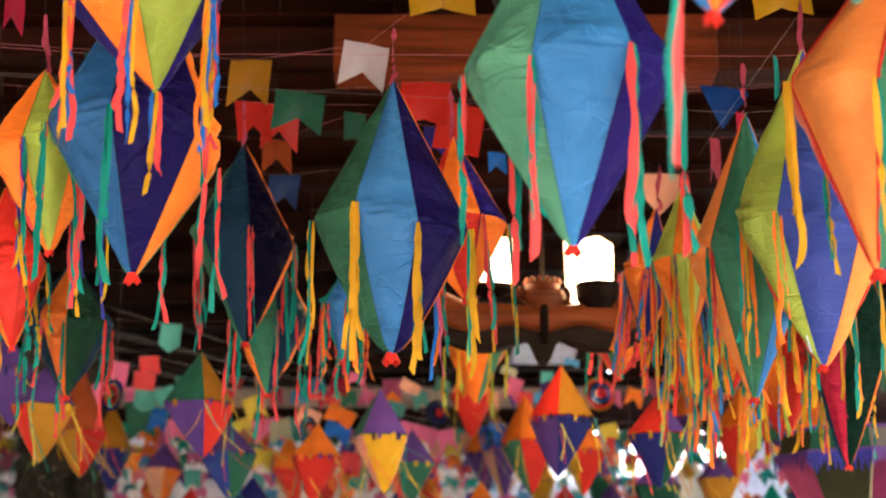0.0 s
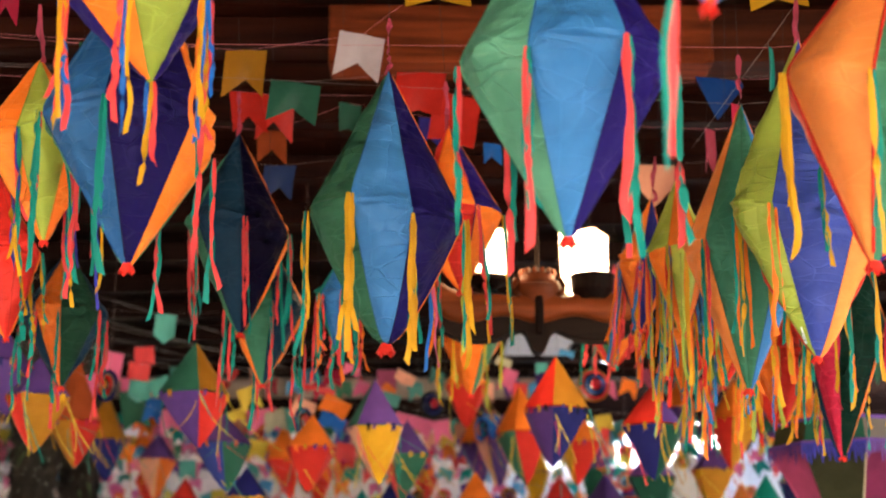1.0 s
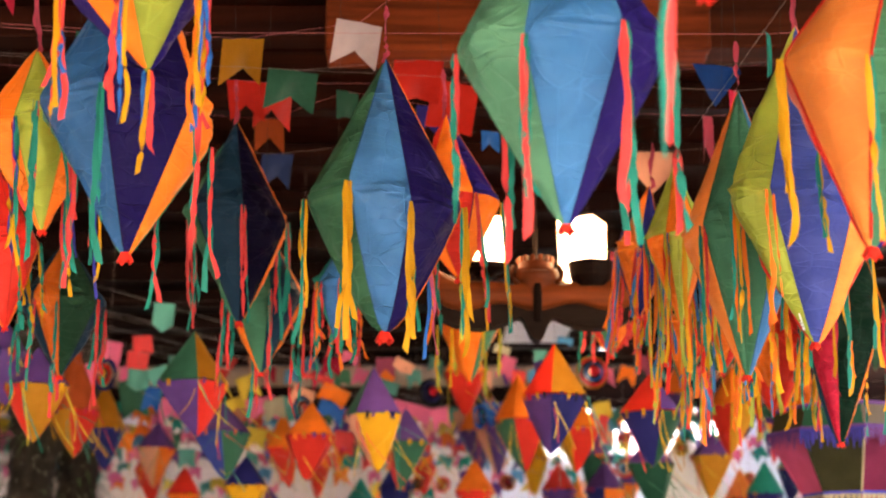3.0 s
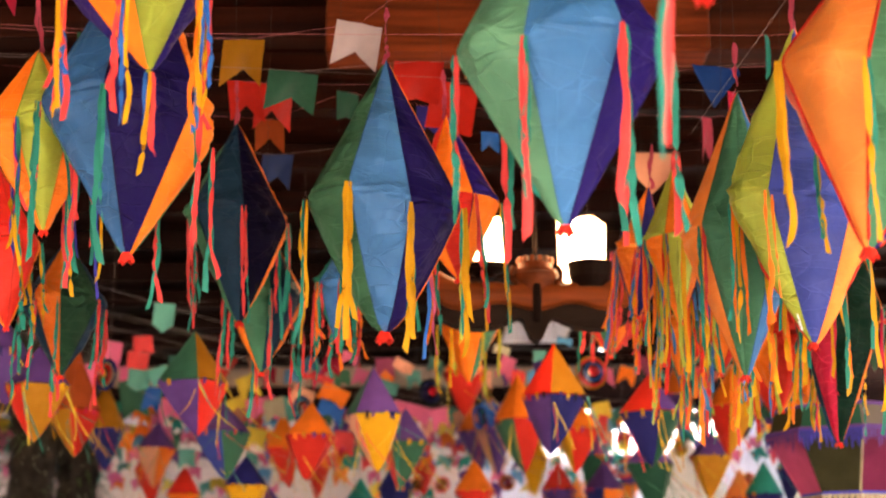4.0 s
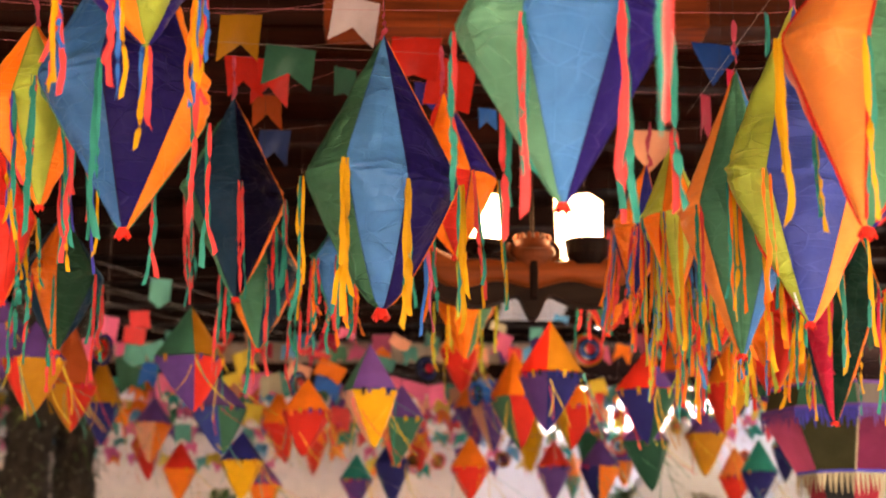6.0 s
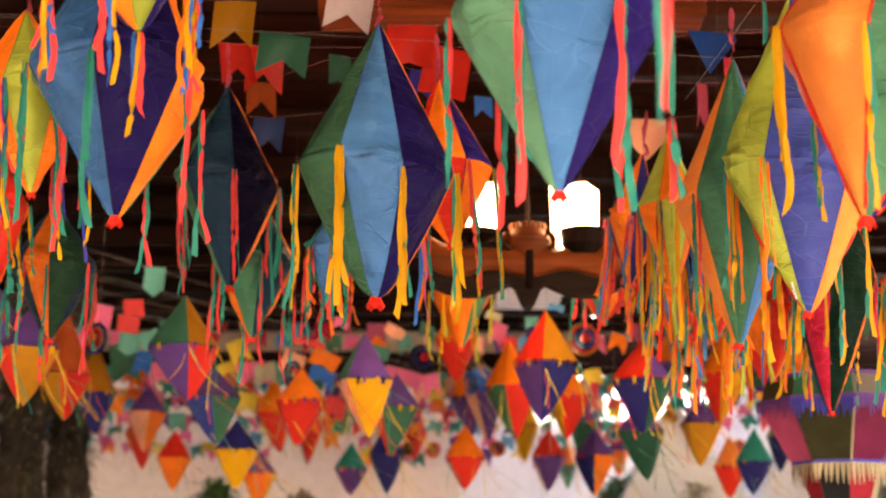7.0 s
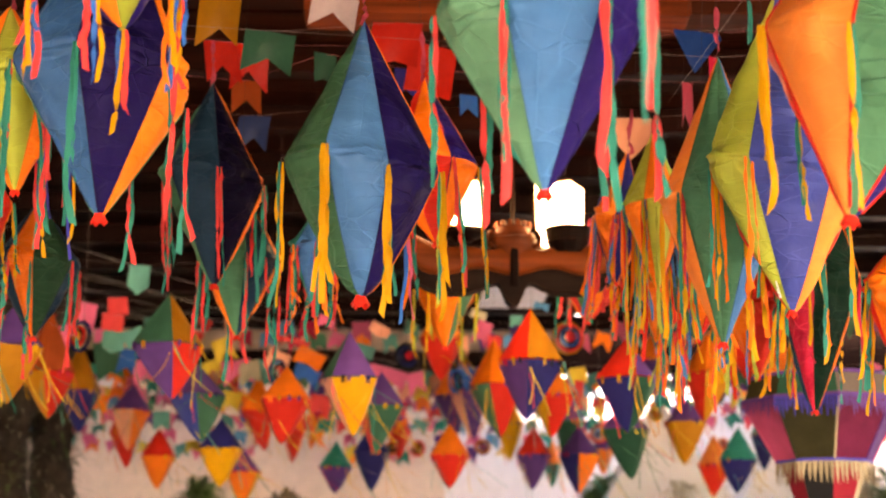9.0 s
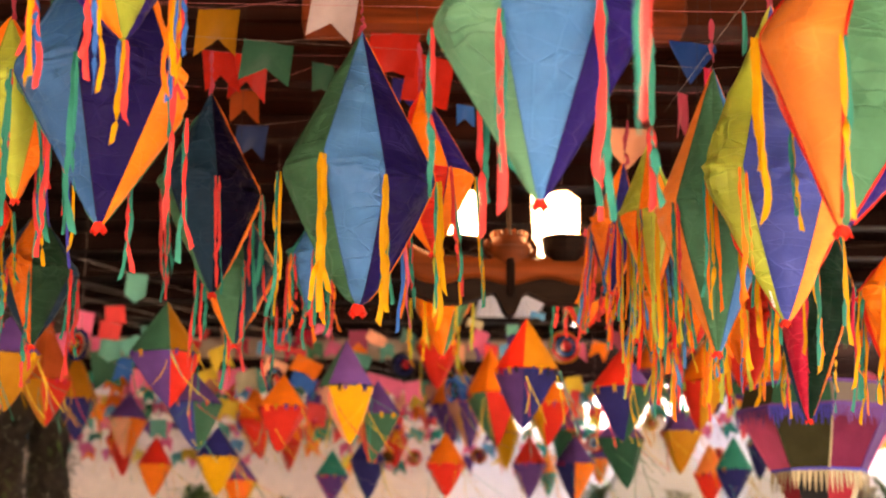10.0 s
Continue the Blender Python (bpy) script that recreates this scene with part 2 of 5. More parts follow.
def tube(bm, pts, radius, sides=6, taper=1.0):
    """A tube along points; closed at its ends."""
    pts = [Vector(p) for p in pts]
    rings = []
    for i, p in enumerate(pts):
        d = (pts[min(i + 1, len(pts) - 1)] - pts[max(i - 1, 0)]).normalized()
        q = d.to_track_quat("Z", "Y")
        r = radius * (1 + (taper - 1) * i / (len(pts) - 1))
        rings.append([bm.verts.new(p + q @ Vector((r * math.cos(a), r * math.sin(a), 0)))
                      for a in (2 * math.pi * k / sides for k in range(sides))])
    for a, b in zip(rings, rings[1:]):
        for k in range(sides):
            bm.faces.new((a[k], a[(k + 1) % sides], b[(k + 1) % sides], b[k]))
    bm.faces.new(rings[0][::-1])
    bm.faces.new(rings[-1])
    return bm


def lathe(bm, profile, sides=24, centre=(0, 0)):
    rings = []
    for r, z in profile:
        rings.append([bm.verts.new((centre[0] + r * math.cos(2 * math.pi * k / sides),
                                    centre[1] + r * math.sin(2 * math.pi * k / sides), z)) for k in range(sides)])
    for a, b in zip(rings, rings[1:]):
        for k in range(sides):
            bm.faces.new((a[k], a[(k + 1) % sides], b[(k + 1) % sides], b[k]))
    bm.faces.new(rings[0][::-1])
    bm.faces.new(rings[-1])
    return bm


CEIL = 5.2


def hang_cord(parent, top, length, material=None, radius=0.0009):
    bm = bmesh.new()
    tube(bm, [(0, 0, top - 0.01), (0, 0, top + length)], radius, 5)
    return part("cord", bm, material or DARKCORD, parent)


def strip(length, width, sway, twist, rng, fold=0.0):
    """A hanging ribbon: wavy, twisted on itself in places, with a slanted cut end."""
    n = 32
    rows = []
    ph, ph2, ph3 = rng.uniform(0, 6.28), rng.uniform(0, 6.28), rng.uniform(0, 6.28)
    a0 = rng.uniform(-0.7, 0.7)
    dx, dy = rng.uniform(-sway, sway), rng.uniform(-sway, sway)
    curl = rng.uniform(0.002, 0.010)
    frill = rng.uniform(0.1, 0.7)
    hook = rng.choice((0, 0, 0, 1, -1)) * rng.uniform(0.006, 0.022)
    flip = rng.uniform(0.25, 0.85) if rng.random() < 0.45 else 9
    slant = rng.uniform(-0.5, 0.5) * width
    for i in range(n + 1):
        s = i / n
        a = a0 + twist * math.sin(ph + 4.5 * s) + frill * math.sin(ph2 + 27 * s + 3 * math.sin(9 * s)) + 1.6 * (1 + math.tanh((s - flip) * 14))
        cx = dx * s * s + curl * math.sin(ph2 + 8 * s) * s + 0.4 * curl * math.sin(ph3 + 19 * s) * s + hook * max(0, s - 0.75) ** 2 * 16
        cy = dy * s * s + curl * math.sin(ph + 7 * s) * s
        w = width * (0.45 + 0.55 * min(1, s * 9)) * (0.88 + 0.12 * math.sin(ph3 + 11 * s)) / 2
        cut = slant if i == n else 0
        rows.append([(cx - w * math.cos(a), cy - w * math.sin(a), -s * length + cut),
                     (cx, cy - 0.003 * math.cos(a), -s * length),
                     (cx + w * math.cos(a), cy + w * math.sin(a), -s * length - cut)])
    return sheet(bmesh.new(), rows)


def ribbons(parent, spots, colours, length, width, rng, per=2, sway=0.02):
    k = 0
    for x, y, z in spots:
        for j in range(per):
            c = colours[k % len(colours)]
            k += 1
            bm = strip(length * rng.uniform(0.62, 1.12), width * rng.uniform(0.7, 1.15), sway, rng.uniform(0.3, 1.1), rng)
            off = (rng.uniform(-0.012, 0.012), rng.uniform(-0.012, 0.012))
            bmesh.ops.translate(bm, verts=bm.verts, vec=(x * 1.01 + off[0], y * 1.01 + off[1], z))
            part("ribbon", bm, ribbon_cloth(c), parent, c.replace("_", " ") + " ribbon", True)


SEED = [0]


def fabric_balloon(x, y, z, radius, up, down, seams, colours, tails, label, tail=0.45, wide=0.019,
                   bulge=0.03, lean=(0, 0), per=2, loop=True, low=None, knot="red", top_cord=True, only=None, sway=0.02, tilt=0.03, piping=None,
                   drops=None, top=0.0, foot=0.0, belly=0.92, hang=(), puffs=None, slack=1.0, tip=1.0, rounded=None):
    """A hanging festival balloon of sewn cloth gores: pointed above and below, widest at z.
    seams: degrees round the axis, 0 towards the entrance; one gore from each seam to the next.
    drops: how far each corner sits above the middle; top, foot: how far the tips lean aside;
    belly: below 1 the lower half is fuller; puffs: gores blown out further than the rest; slack: how wrinkled it hangs; tip: size of the gathered tip; rounded: a corner that curves over at the widest part; hang: ribbons as (corner, colour, length, width), the corner past the last being the lower tip."""
    SEED[0] += 1
    rng = random.Random(SEED[0] * 17)
    ob = thing("fabric_balloon", (x, y, z), label, "balloon", "cloth balloons under the ceiling", lean=lean)
    n = len(seams)
    ring = []
    for k, a in enumerate(seams):
        r = radius * rng.uniform(0.99, 1.01)
        ring.append(Vector((r * math.sin(radians(a)), -r * math.cos(radians(a)), drops[k] if drops else rng.uniform(-0.012, 0.012) - tilt * r * math.sin(radians(a)))))
    for k in range(n):
        a, b = ring[k], ring[(k + 1) % n]
        out = ((a + b) / 2)
        out.z = 0
        out.normalize()
        nu, nv = 18, 60
        wide_ab = (b - a).length
        ph = [rng.uniform(0, 6.28) for _ in range(4)]
        puff = bulge * rng.uniform(0.5, 1.5)
        puff = (puffs or {}).get(k, puff)
        rows_up, rows_low, line = [], [], []
        off = Vector((rng.uniform(0, 50), rng.uniform(0, 50), 0))
        for j in range(nv + 1):
            v = 1 - 2 * j / nv
            v = math.copysign(abs(v) ** 1.45, v)
            s = 1 - abs(v)
            # slack cloth: sides sag slightly inward near the tips, round over at the widest part
            p = 0.045 + 0.955 * s ** belly if v < 0 else s
            if not puffs:
                p = p - 0.015 * math.exp(-(v / 0.05) ** 2) - 0.02 * math.exp(-(v / 0.012) ** 2)
            p = max(p, 0.0)
            pa = pb = p
            if rounded is not None and rounded in (k, (k + 1) % n):
                arc = 0.965 * max(0.0, 1 - (math.hypot(v, 0.25) - 0.25) / (math.hypot(1, 0.25) - 0.25)) ** (belly if v < 0 else 1.0)
                pa, pb = (arc, p) if rounded == k else (p, arc)
            h = v * (up if v > 0 else down)
            shift = Vector((v * top if v > 0 else -v * foot, 0, 0))
            row = []
            line.append(Vector((a.x * pa, a.y * pa, h + a.z * pa)) * 1.004 + shift)
            for i in range(nu + 1):
                u = i / nu
                q = (a * pa).lerp(b * pb, u)
                bow = puff * math.sin(math.pi * u) * p ** 0.6
                pos = Vector((q.x, q.y, h + q.z)) + out * bow * (0.6 + 0.4 * s)
                edge = max(0.0, math.sin(math.pi * u)) ** 0.5 * min(1, 4 * p)
                w1 = noise.noise(Vector((pos.x * 5, pos.y * 5, pos.z * 9)) + off)
                w2 = noise.noise(Vector((pos.x * 14, pos.y * 14, pos.z * 26)) + off)
                fold = math.exp(-(v / 0.16) ** 2)
                w3 = noise.noise(Vector((pos.x * 3 + pos.z * 4, pos.y * 3, pos.z * 30)) + off)
                # pleats that radiate from the sewn corners
                pull = 0.0
                for d, f0, f1 in ((u, ph[0], ph[1]), (1 - u, ph[2], ph[3])):
                    dist = math.hypot(d * wide_ab * p, h)
                    turn = math.atan2(h, d * wide_ab * p + 1e-6)
                    pull += math.sin(7 * turn + f0 + 1.3 * math.sin(3 * turn + f1)) * math.exp(-dist / 0.10) * min(1, dist / 0.03)
                pos += out * edge * slack * (0.02 * w1 + (0.005 + 0.011 * fold) * w2 + (0.002 + 0.016 * fold) * (0.5 - 2 * abs(w3)) + 0.0065 * pull)
                pos.z += 0.006 * w1 * fold
                row.append(pos + shift)
            if v >= -1e-6:
                rows_up.append(row)
            if v <= 1e-6:
                rows_low.append(row)
        bm = bmesh.new()
        tube(bm, line[1:-1], 0.0045 if piping else 0.0021, 5)
        part("piping", bm, ribbon_cloth(piping or colours[k]), ob)
        if low and low[k] != colours[k]:
            part("gore", sheet(bmesh.new(), rows_up), dye(colours[k]), ob, colours[k].replace("_", " ") + " cloth panel", True)
            part("gore", sheet(bmesh.new(), rows_low), dye(low[k]), ob, low[k] + " cloth panel", True)
        else:
            part("gore", sheet(bmesh.new(), rows_up + rows_low[1:]), dye(colours[k]), ob, colours[k].replace("_", " ") + " cloth panel", True)
    # gathered tip of cloth below
    bm = bmesh.new()
    rows = []
    for j in range(5):
        s = j / 4
        rr = radius * tip * (0.045 + 0.045 * s)
        row = []
        for k in range(25):
            t = 2 * math.pi * k / 24
            w = 1 + 0.17 * s * math.sin(7 * t + rng.uniform(-0.5, 0.5))
            row.append((foot + rr * w * math.cos(t), rr * w * math.sin(t), -down * 0.975 - radius * tip * 0.13 * s + 0.007 * tip * math.sin(5 * t) * s))
        row[-1] = row[0]
        rows.append(row)
    sheet(bm, rows)
    part("gathered_tip", bm, dye(knot), ob, knot + " gathered cloth tip", True)
    if hang:
        for k, c, length, width in hang:
            bm = strip(length, width, sway, rng.uniform(0.2, 0.7), rng)
            bmesh.ops.translate(bm, verts=bm.verts, vec=(ring[k] * 1.015 if k < n else Vector((foot, 0, -down))) + Vector((rng.uniform(-0.012, 0.012), rng.uniform(-0.008, 0.008), -0.004)))
            part("ribbon", bm, ribbon_cloth(c), ob, c.replace("_", " ") + " ribbon", True)
    else:
        ribbons(ob, [tuple(r) for k, r in enumerate(ring) if only is None or k in only], tails, tail, wide, rng, per, sway)
    if loop:
        bm = strip(0.22, 0.024, 0.01, 0.8, rng)
        bmesh.ops.translate(bm, verts=bm.verts, vec=(top, 0.0, up + 0.2))
        part("hanging_loop", bm, ribbon_cloth("rose"), ob, "dull pink hanging ribbon")
    if "sewn label" in label:
        # small white maker's tag near the lower tip, with grey bars
        a, b = ring[0], ring[1]
        out = ((a + b) / 2)
        out.z = -0.35 * out.length
        out.normalize()

        def spot(u, v, lift):
            q = a.lerp(b, u) * (1 - v) ** belly
            return Vector((q.x + v * foot, q.y, q.z - v * down)) + out * lift
        tag = part("sewn_tag", sheet(bmesh.new(), [[spot(u, v, 0.019) for u in (0.50, 0.94)] for v in (0.80, 0.905)]), CANVAS, ob, "small white sewn tag")
        for j in range(3):
            v = 0.838 + 0.02 * j
            part("printed_bar", sheet(bmesh.new(), [[spot(u, w, 0.0205) for u in (0.58, 0.88)] for w in (v, v + 0.006)]), CORD, tag)
    if top_cord:
        hang_cord(ob, up, CEIL - z - up).location.x = top
    return ob


def paper_balloon(x, y, z, radius, up, down, yaw, tops, lows, label, trim="yellow", strings=10, band=True, foot=0.0):
    """A small four-sided paper balloon with cut-out flags round its middle and thin paper streamers."""
    SEED[0] += 1
    rng = random.Random(SEED[0] * 31)
    ob = thing("paper_balloon", (x, y, z), label, "balloon", "small paper balloons", lean=(rng.uniform(-2, 2), rng.uniform(-1, 1)))
    corners = [Vector((radius * math.sin(radians(yaw + 90 * k)), -radius * math.cos(radians(yaw + 90 * k)), 0)) for k in range(4)]
    for half, cols, h in (("upper_panel", tops, up), ("lower_panel", lows, -down)):
        for k in range(4):
            a, b = corners[k], corners[(k + 1) % 4]
            out = ((a + b) / 2).normalized()
            rows = []
            for j in range(9):
                s = 1 - j / 8
                p = s ** (0.97 if h > 0 else 0.76)
                p = max(p, 0.004)
                row = []
                for i in range(9):
                    u = i / 8
                    q = a.lerp(b, u) * p
                    q += out * radius * 0.16 * math.sin(math.pi * u) * p
                    q.z = h * (1 - s) + (0.004 if h > 0 else -0.004)
                    q.x += foot * (1 - s) if h < 0 else 0.0
                    row.append(q)
                rows.append(row)
            c = cols[k % len(cols)]
            part(half, sheet(bmesh.new(), rows), paper(c), ob, c + " paper panel", True)
    if band:
        # small cut-out flags glued along the middle
        for k in range(4):
            a, b = corners[k], corners[(k + 1) % 4]
            out = ((a + b) / 2).normalized()
            for i in (1, 2.3, 3.7, 5):
                if rng.random() < 0.3:
                    continue
                u = i / 6 + rng.uniform(-0.08, 0.08)
                w = radius * rng.uniform(0.04, 0.07)
                q = a.lerp(b, u) + out * (radius * 0.16 * math.sin(math.pi * u) + 0.006)
                d = (b - a).normalized()
                bm = bmesh.new()
                z0, z1 = 0.01, -radius * rng.uniform(0.14, 0.24)
                ins = -0.35 * (radius * 0.25) * out * 0.5
                pts = [q - d * w + Vector((0, 0, z0)), q + d * w + Vector((0, 0, z0)),
                       q + d * w + Vector((0, 0, z1)) + ins, q + Vector((0, 0, z1 * 0.55)) + ins * 0.5, q - d * w + Vector((0, 0, z1)) + ins]
                f = bm.faces.new([bm.verts.new(p) for p in pts])
                r = bmesh.ops.extrude_face_region(bm, geom=[f])
                bmesh.ops.translate(bm, verts=[e for e in r["geom"] if isinstance(e, bmesh.types.BMVert)], vec=out * 0.0015)
                c = rng.choice([trim, "ochre", "orange", "navy", "crimson", "black", "violet", trim])
                part("paper_cutout", bm, paper(c), ob, c + " glued cut-out")
    # thin paper streamers from the corners, blown a little aside
    for k in range(strings):
        q = corners[k % 4] * rng.uniform(0.75, 1.0)
        length = rng.uniform(0.55, 1.25) * down
        blow = rng.gauss(0.10, 0.13)
        bend, wave = rng.uniform(-0.03, 0.03), rng.uniform(0, 6.28)
        rows = []
        for j in range(13):
            s = j / 12
            c = q + Vector((blow * s ** 1.3 + bend * math.sin(3.1 * s) + 0.005 * math.sin(wave + 6 * s), 0.05 * s * math.sin(wave), -length * s))
            w = 0.0036 * (0.6 + 0.4 * math.sin(wave + 7 * s) ** 2)
            rows.append([c - Vector((w, 0, 0.2 * w)), c + Vector((w, 0.002, 0.2 * w))])
        c = rng.choice(["lemon", "yellow", "teal", "yellow", "mint", "lemon", "coral", "green"])
        part("streamer", sheet(bmesh.new(), rows), paper(c), ob, c + " paper streamer")
    hang_cord(ob, up, CEIL - z - up, radius=0.0009)
    return ob


FLAGS = {}


def flag_mesh(colour, w, h, tail, seed, shiny):
    key = (colour, round(w, 3), round(h, 3), round(tail, 2), seed, shiny)
    if key in FLAGS:
        return FLAGS[key]
    rng = random.Random(seed)
    c1, c2, ph = rng.uniform(-0.2, 0.2), rng.uniform(-0.12, 0.12), rng.uniform(0, 6)
    rows = []
    for j in range(7):
        s = j / 6
        row = []
        for i in range(9):
            u = i / 8 - 0.5
            hh = h * (1 - tail * (1 - abs(2 * u)))
            zz = -s * hh
            yy = c1 * w * (u * u) * 4 * s + c2 * h * s * s + 0.02 * w * math.sin(ph + 9 * u + 3 * s)
            row.append((u * w, yy, zz))
        rows.append(row)
    bm = sheet(bmesh.new(), rows)
    me = bpy.data.meshes.new("flag")
    bm.to_mesh(me)
    bm.free()
    me.materials.append(plastic(colour) if shiny else paper(colour))
    for p in me.polygons:
        p.use_smooth = True
    FLAGS[key] = me
    return me


def bunting(a, b, sag, colours, size=0.17, gap=0.04, label="", seed=1, tall=1.15, shiny=True, start=0.0, cord=None, fill=1.0):
    """A cord from a to b with swallow-tailed flags hanging from it."""
    rng = random.Random(seed)
    A, B = Vector(a), Vector(b)
    ob = thing("bunting", (A + B) / 2, label or "string of bright swallow-tailed flags under the ceiling", "bunting", "strings of flags")
    mid = (A + B) / 2
    L = (B - A).length

    def at(s):
        p = A.lerp(B, s) - mid
        p.z -= sag * 4 * s * (1 - s)
        return p
    bm = bmesh.new()
    tube(bm, [at(i / 24) for i in range(25)], 0.001, 5)
    part("cord", bm, cord or CORD, ob)
    pitch = size + gap
    n = int(L / pitch)
    face = math.degrees(math.atan2(B.y - A.y, B.x - A.x))
    for i in range(n):
        s = (i + 0.5 + start) / n
        if s > 1 or rng.random() > fill:
            continue
        c = colours[i % len(colours)] if rng.random() < 0.8 else rng.choice(colours)
        me = flag_mesh(c, size, size * tall, 0.42, rng.randrange(5), shiny)
        p = at(s)
        share("flag", me, ob, pose(p.x, p.y, p.z, rng.uniform(-38, 38), rng.uniform(-24, 24), face + rng.uniform(-40, 40)))
    return ob


def pennant_string(label, cord_colour, *flags):
    """A cord across the hall from wall to wall through the tops of its flags.
    Each flag: place, width, height, colour, turn, roll, depth of its notch, seed."""
    flags = sorted(flags, key=lambda f: f[0])
    ob = thing("bunting", (0, flags[0][1], flags[0][2]), label, "bunting", "strings of flags")
    base = Vector((0, flags[0][1], flags[0][2]))
    ends = [Vector((X0, flags[0][1], flags[0][2] + 0.5)), Vector((X1, flags[-1][1], flags[-1][2] + 0.5))]
    pts = [ends[0]] + [Vector(f[:3]) for f in flags] + [ends[1]]
    bm = bmesh.new()
    tube(bm, [p - base for p in pts], 0.0008, 5)
    part("cord", bm, PINKCORD if cord_colour == "pink" else CORD, ob)
    for x, y, z, w, h, colour, turn, roll, tip, seed in flags:
        share("flag", flag_mesh(colour, w, h, tip, seed, "glossy" in label), ob, pose(x, y - base.y, z - base.z, 0, roll, turn))
    return ob


def rosette(x, y, z, radius, colours, label, face=(0, 0)):
    """A round pleated paper fan in rings of colour."""
    ob = thing("paper_rosette", (x, y, z), label, "paper fan", "paper rosettes", yaw=face[0], lean=(face[1], 0))
    n = len(colours)
    for k, c in enumerate(colours):
        r0, r1 = radius * k / n, radius * (k + 1) / n
        rows = []
        for r in (r0, r1):
            row = []
            for i in range(97):
                t = 2 * math.pi * i / 96
                pl = 0.014 * (1 if i % 2 else -1) * (r / radius)
                row.append((r * math.cos(t), pl - 0.05 * (1 - r / radius) - 0.02 * (k % 2), r * math.sin(t)))
            rows.append(row)
        bm = sheet(bmesh.new(), rows)
        part("pleated_ring", bm, paper(c), ob, c + " pleated paper ring")
    bm = bmesh.new()
    tube(bm, [(0, 0, radius), (0, 0, CEIL - z)], 0.0015, 5)
    part("cord", bm, CORD, ob)
    return ob


# ---- the hall ----
X0, X1, Y0, Y1 = -8.0, 8.5, -2.2, 22.5
bm = bmesh.new()
box(bm, 0, 10, -0.1, 120, 120, 0.2)
ground = tagged(part("ground", bm, STONE, None), "worn stone paving of the hall and yard", "ground", kind="structure")

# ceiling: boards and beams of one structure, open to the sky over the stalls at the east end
# the open roof bay is added to let daylight onto the tents
OPEN_X, OPEN_Y, SHADE_Y = 2.3, 18.9, 13.0
bm = bmesh.new()
rng = random.Random(5)
yy = Y0
while yy < 21.0:
    w = rng.uniform(0.20, 0.26)
    right = X1 if yy < OPEN_Y else OPEN_X
    box(bm, (X0 + right) / 2, yy + w / 2, CEIL + 0.02 + rng.uniform(-0.006, 0.006), right - X0, w - 0.012, 0.03)
    yy += w
box(bm, (X0 + X1) / 2, (OPEN_Y - 6.5) / 2, CEIL + 0.1, X1 - X0 + 0.6, OPEN_Y + 6.5, 0.08)
box(bm, (X0 - 0.3 + OPEN_X) / 2, (OPEN_Y + 21.2) / 2, CEIL + 0.1, OPEN_X - X0 + 0.3, 21.2 - OPEN_Y, 0.08)
# unseen slab over the passage, added to dim the yard wall
box(bm, 5.5, Y1 + 2.3, 5.9, 7.6, 4.0, 0.08)
ceiling = tagged(part("ceiling", bm, WOOD, None), "dark boarded ceiling, reddish near, far part darkened for shade", "ceiling", kind="structure")
# second, darker wood: shade of the far ceiling put into its colour
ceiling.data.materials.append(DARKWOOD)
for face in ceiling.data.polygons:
    face.material_index = int(face.center.y > SHADE_Y)


def beam(x, y, z, sx, sy, sz, material=None, label="heavy stained wooden ceiling beam"):
    bm = bmesh.new()
    box(bm, 0, 0, 0, sx, sy, sz, 0.012)
    ob = tagged(part("ceiling_beam", bm, material or WOOD, None), label, "beam", "ceiling beams", "structure")
    ob.matrix_basis = pose(x, y, z)
    return ob


# beams from the seventh on take the darker wood, standing for shade
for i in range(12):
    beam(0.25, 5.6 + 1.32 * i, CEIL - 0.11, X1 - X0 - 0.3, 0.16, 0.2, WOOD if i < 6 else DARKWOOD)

# pale board added under the far joists for a bright patch there
bm = bmesh.new()
box(bm, 1.24, 16.75, CEIL - 0.222, 0.8, 3.1, 0.02, 0.004)
tagged(part("ceiling_panel", bm, PALEWALL, None), "pale board added for a bright patch at the far ceiling", "panel", kind="structure")

# unseen pitched roof, added to block the sun, its ridge over the strip of open yard at the far end
bm = bmesh.new()
for xa, xb, end in ((X0 - 0.8, OPEN_X, 21.2), (OPEN_X, X1 + 0.8, OPEN_Y)):
    top = 5.36 + 1.64 * (end + 6.4) / 27.6
    vs = [bm.verts.new(p) for p in ((xa, -6.4, 5.36), (xb, -6.4, 5.36), (xb, end, top), (xa, end, top),
                                    (xa, -6.4, 5.345), (xb, -6.4, 5.345), (xb, end, 5.345), (xa, end, 5.345))]
    for f in ((0, 1, 2, 3), (7, 6, 5, 4), (4, 5, 1, 0), (5, 6, 2, 1), (6, 7, 3, 2), (7, 4, 0, 3)):
        bm.faces.new([vs[i] for i in f])
tagged(part("roof", bm, CARVED, None), "unseen red-brown roof wedge added to block the sun", "roof", kind="structure")

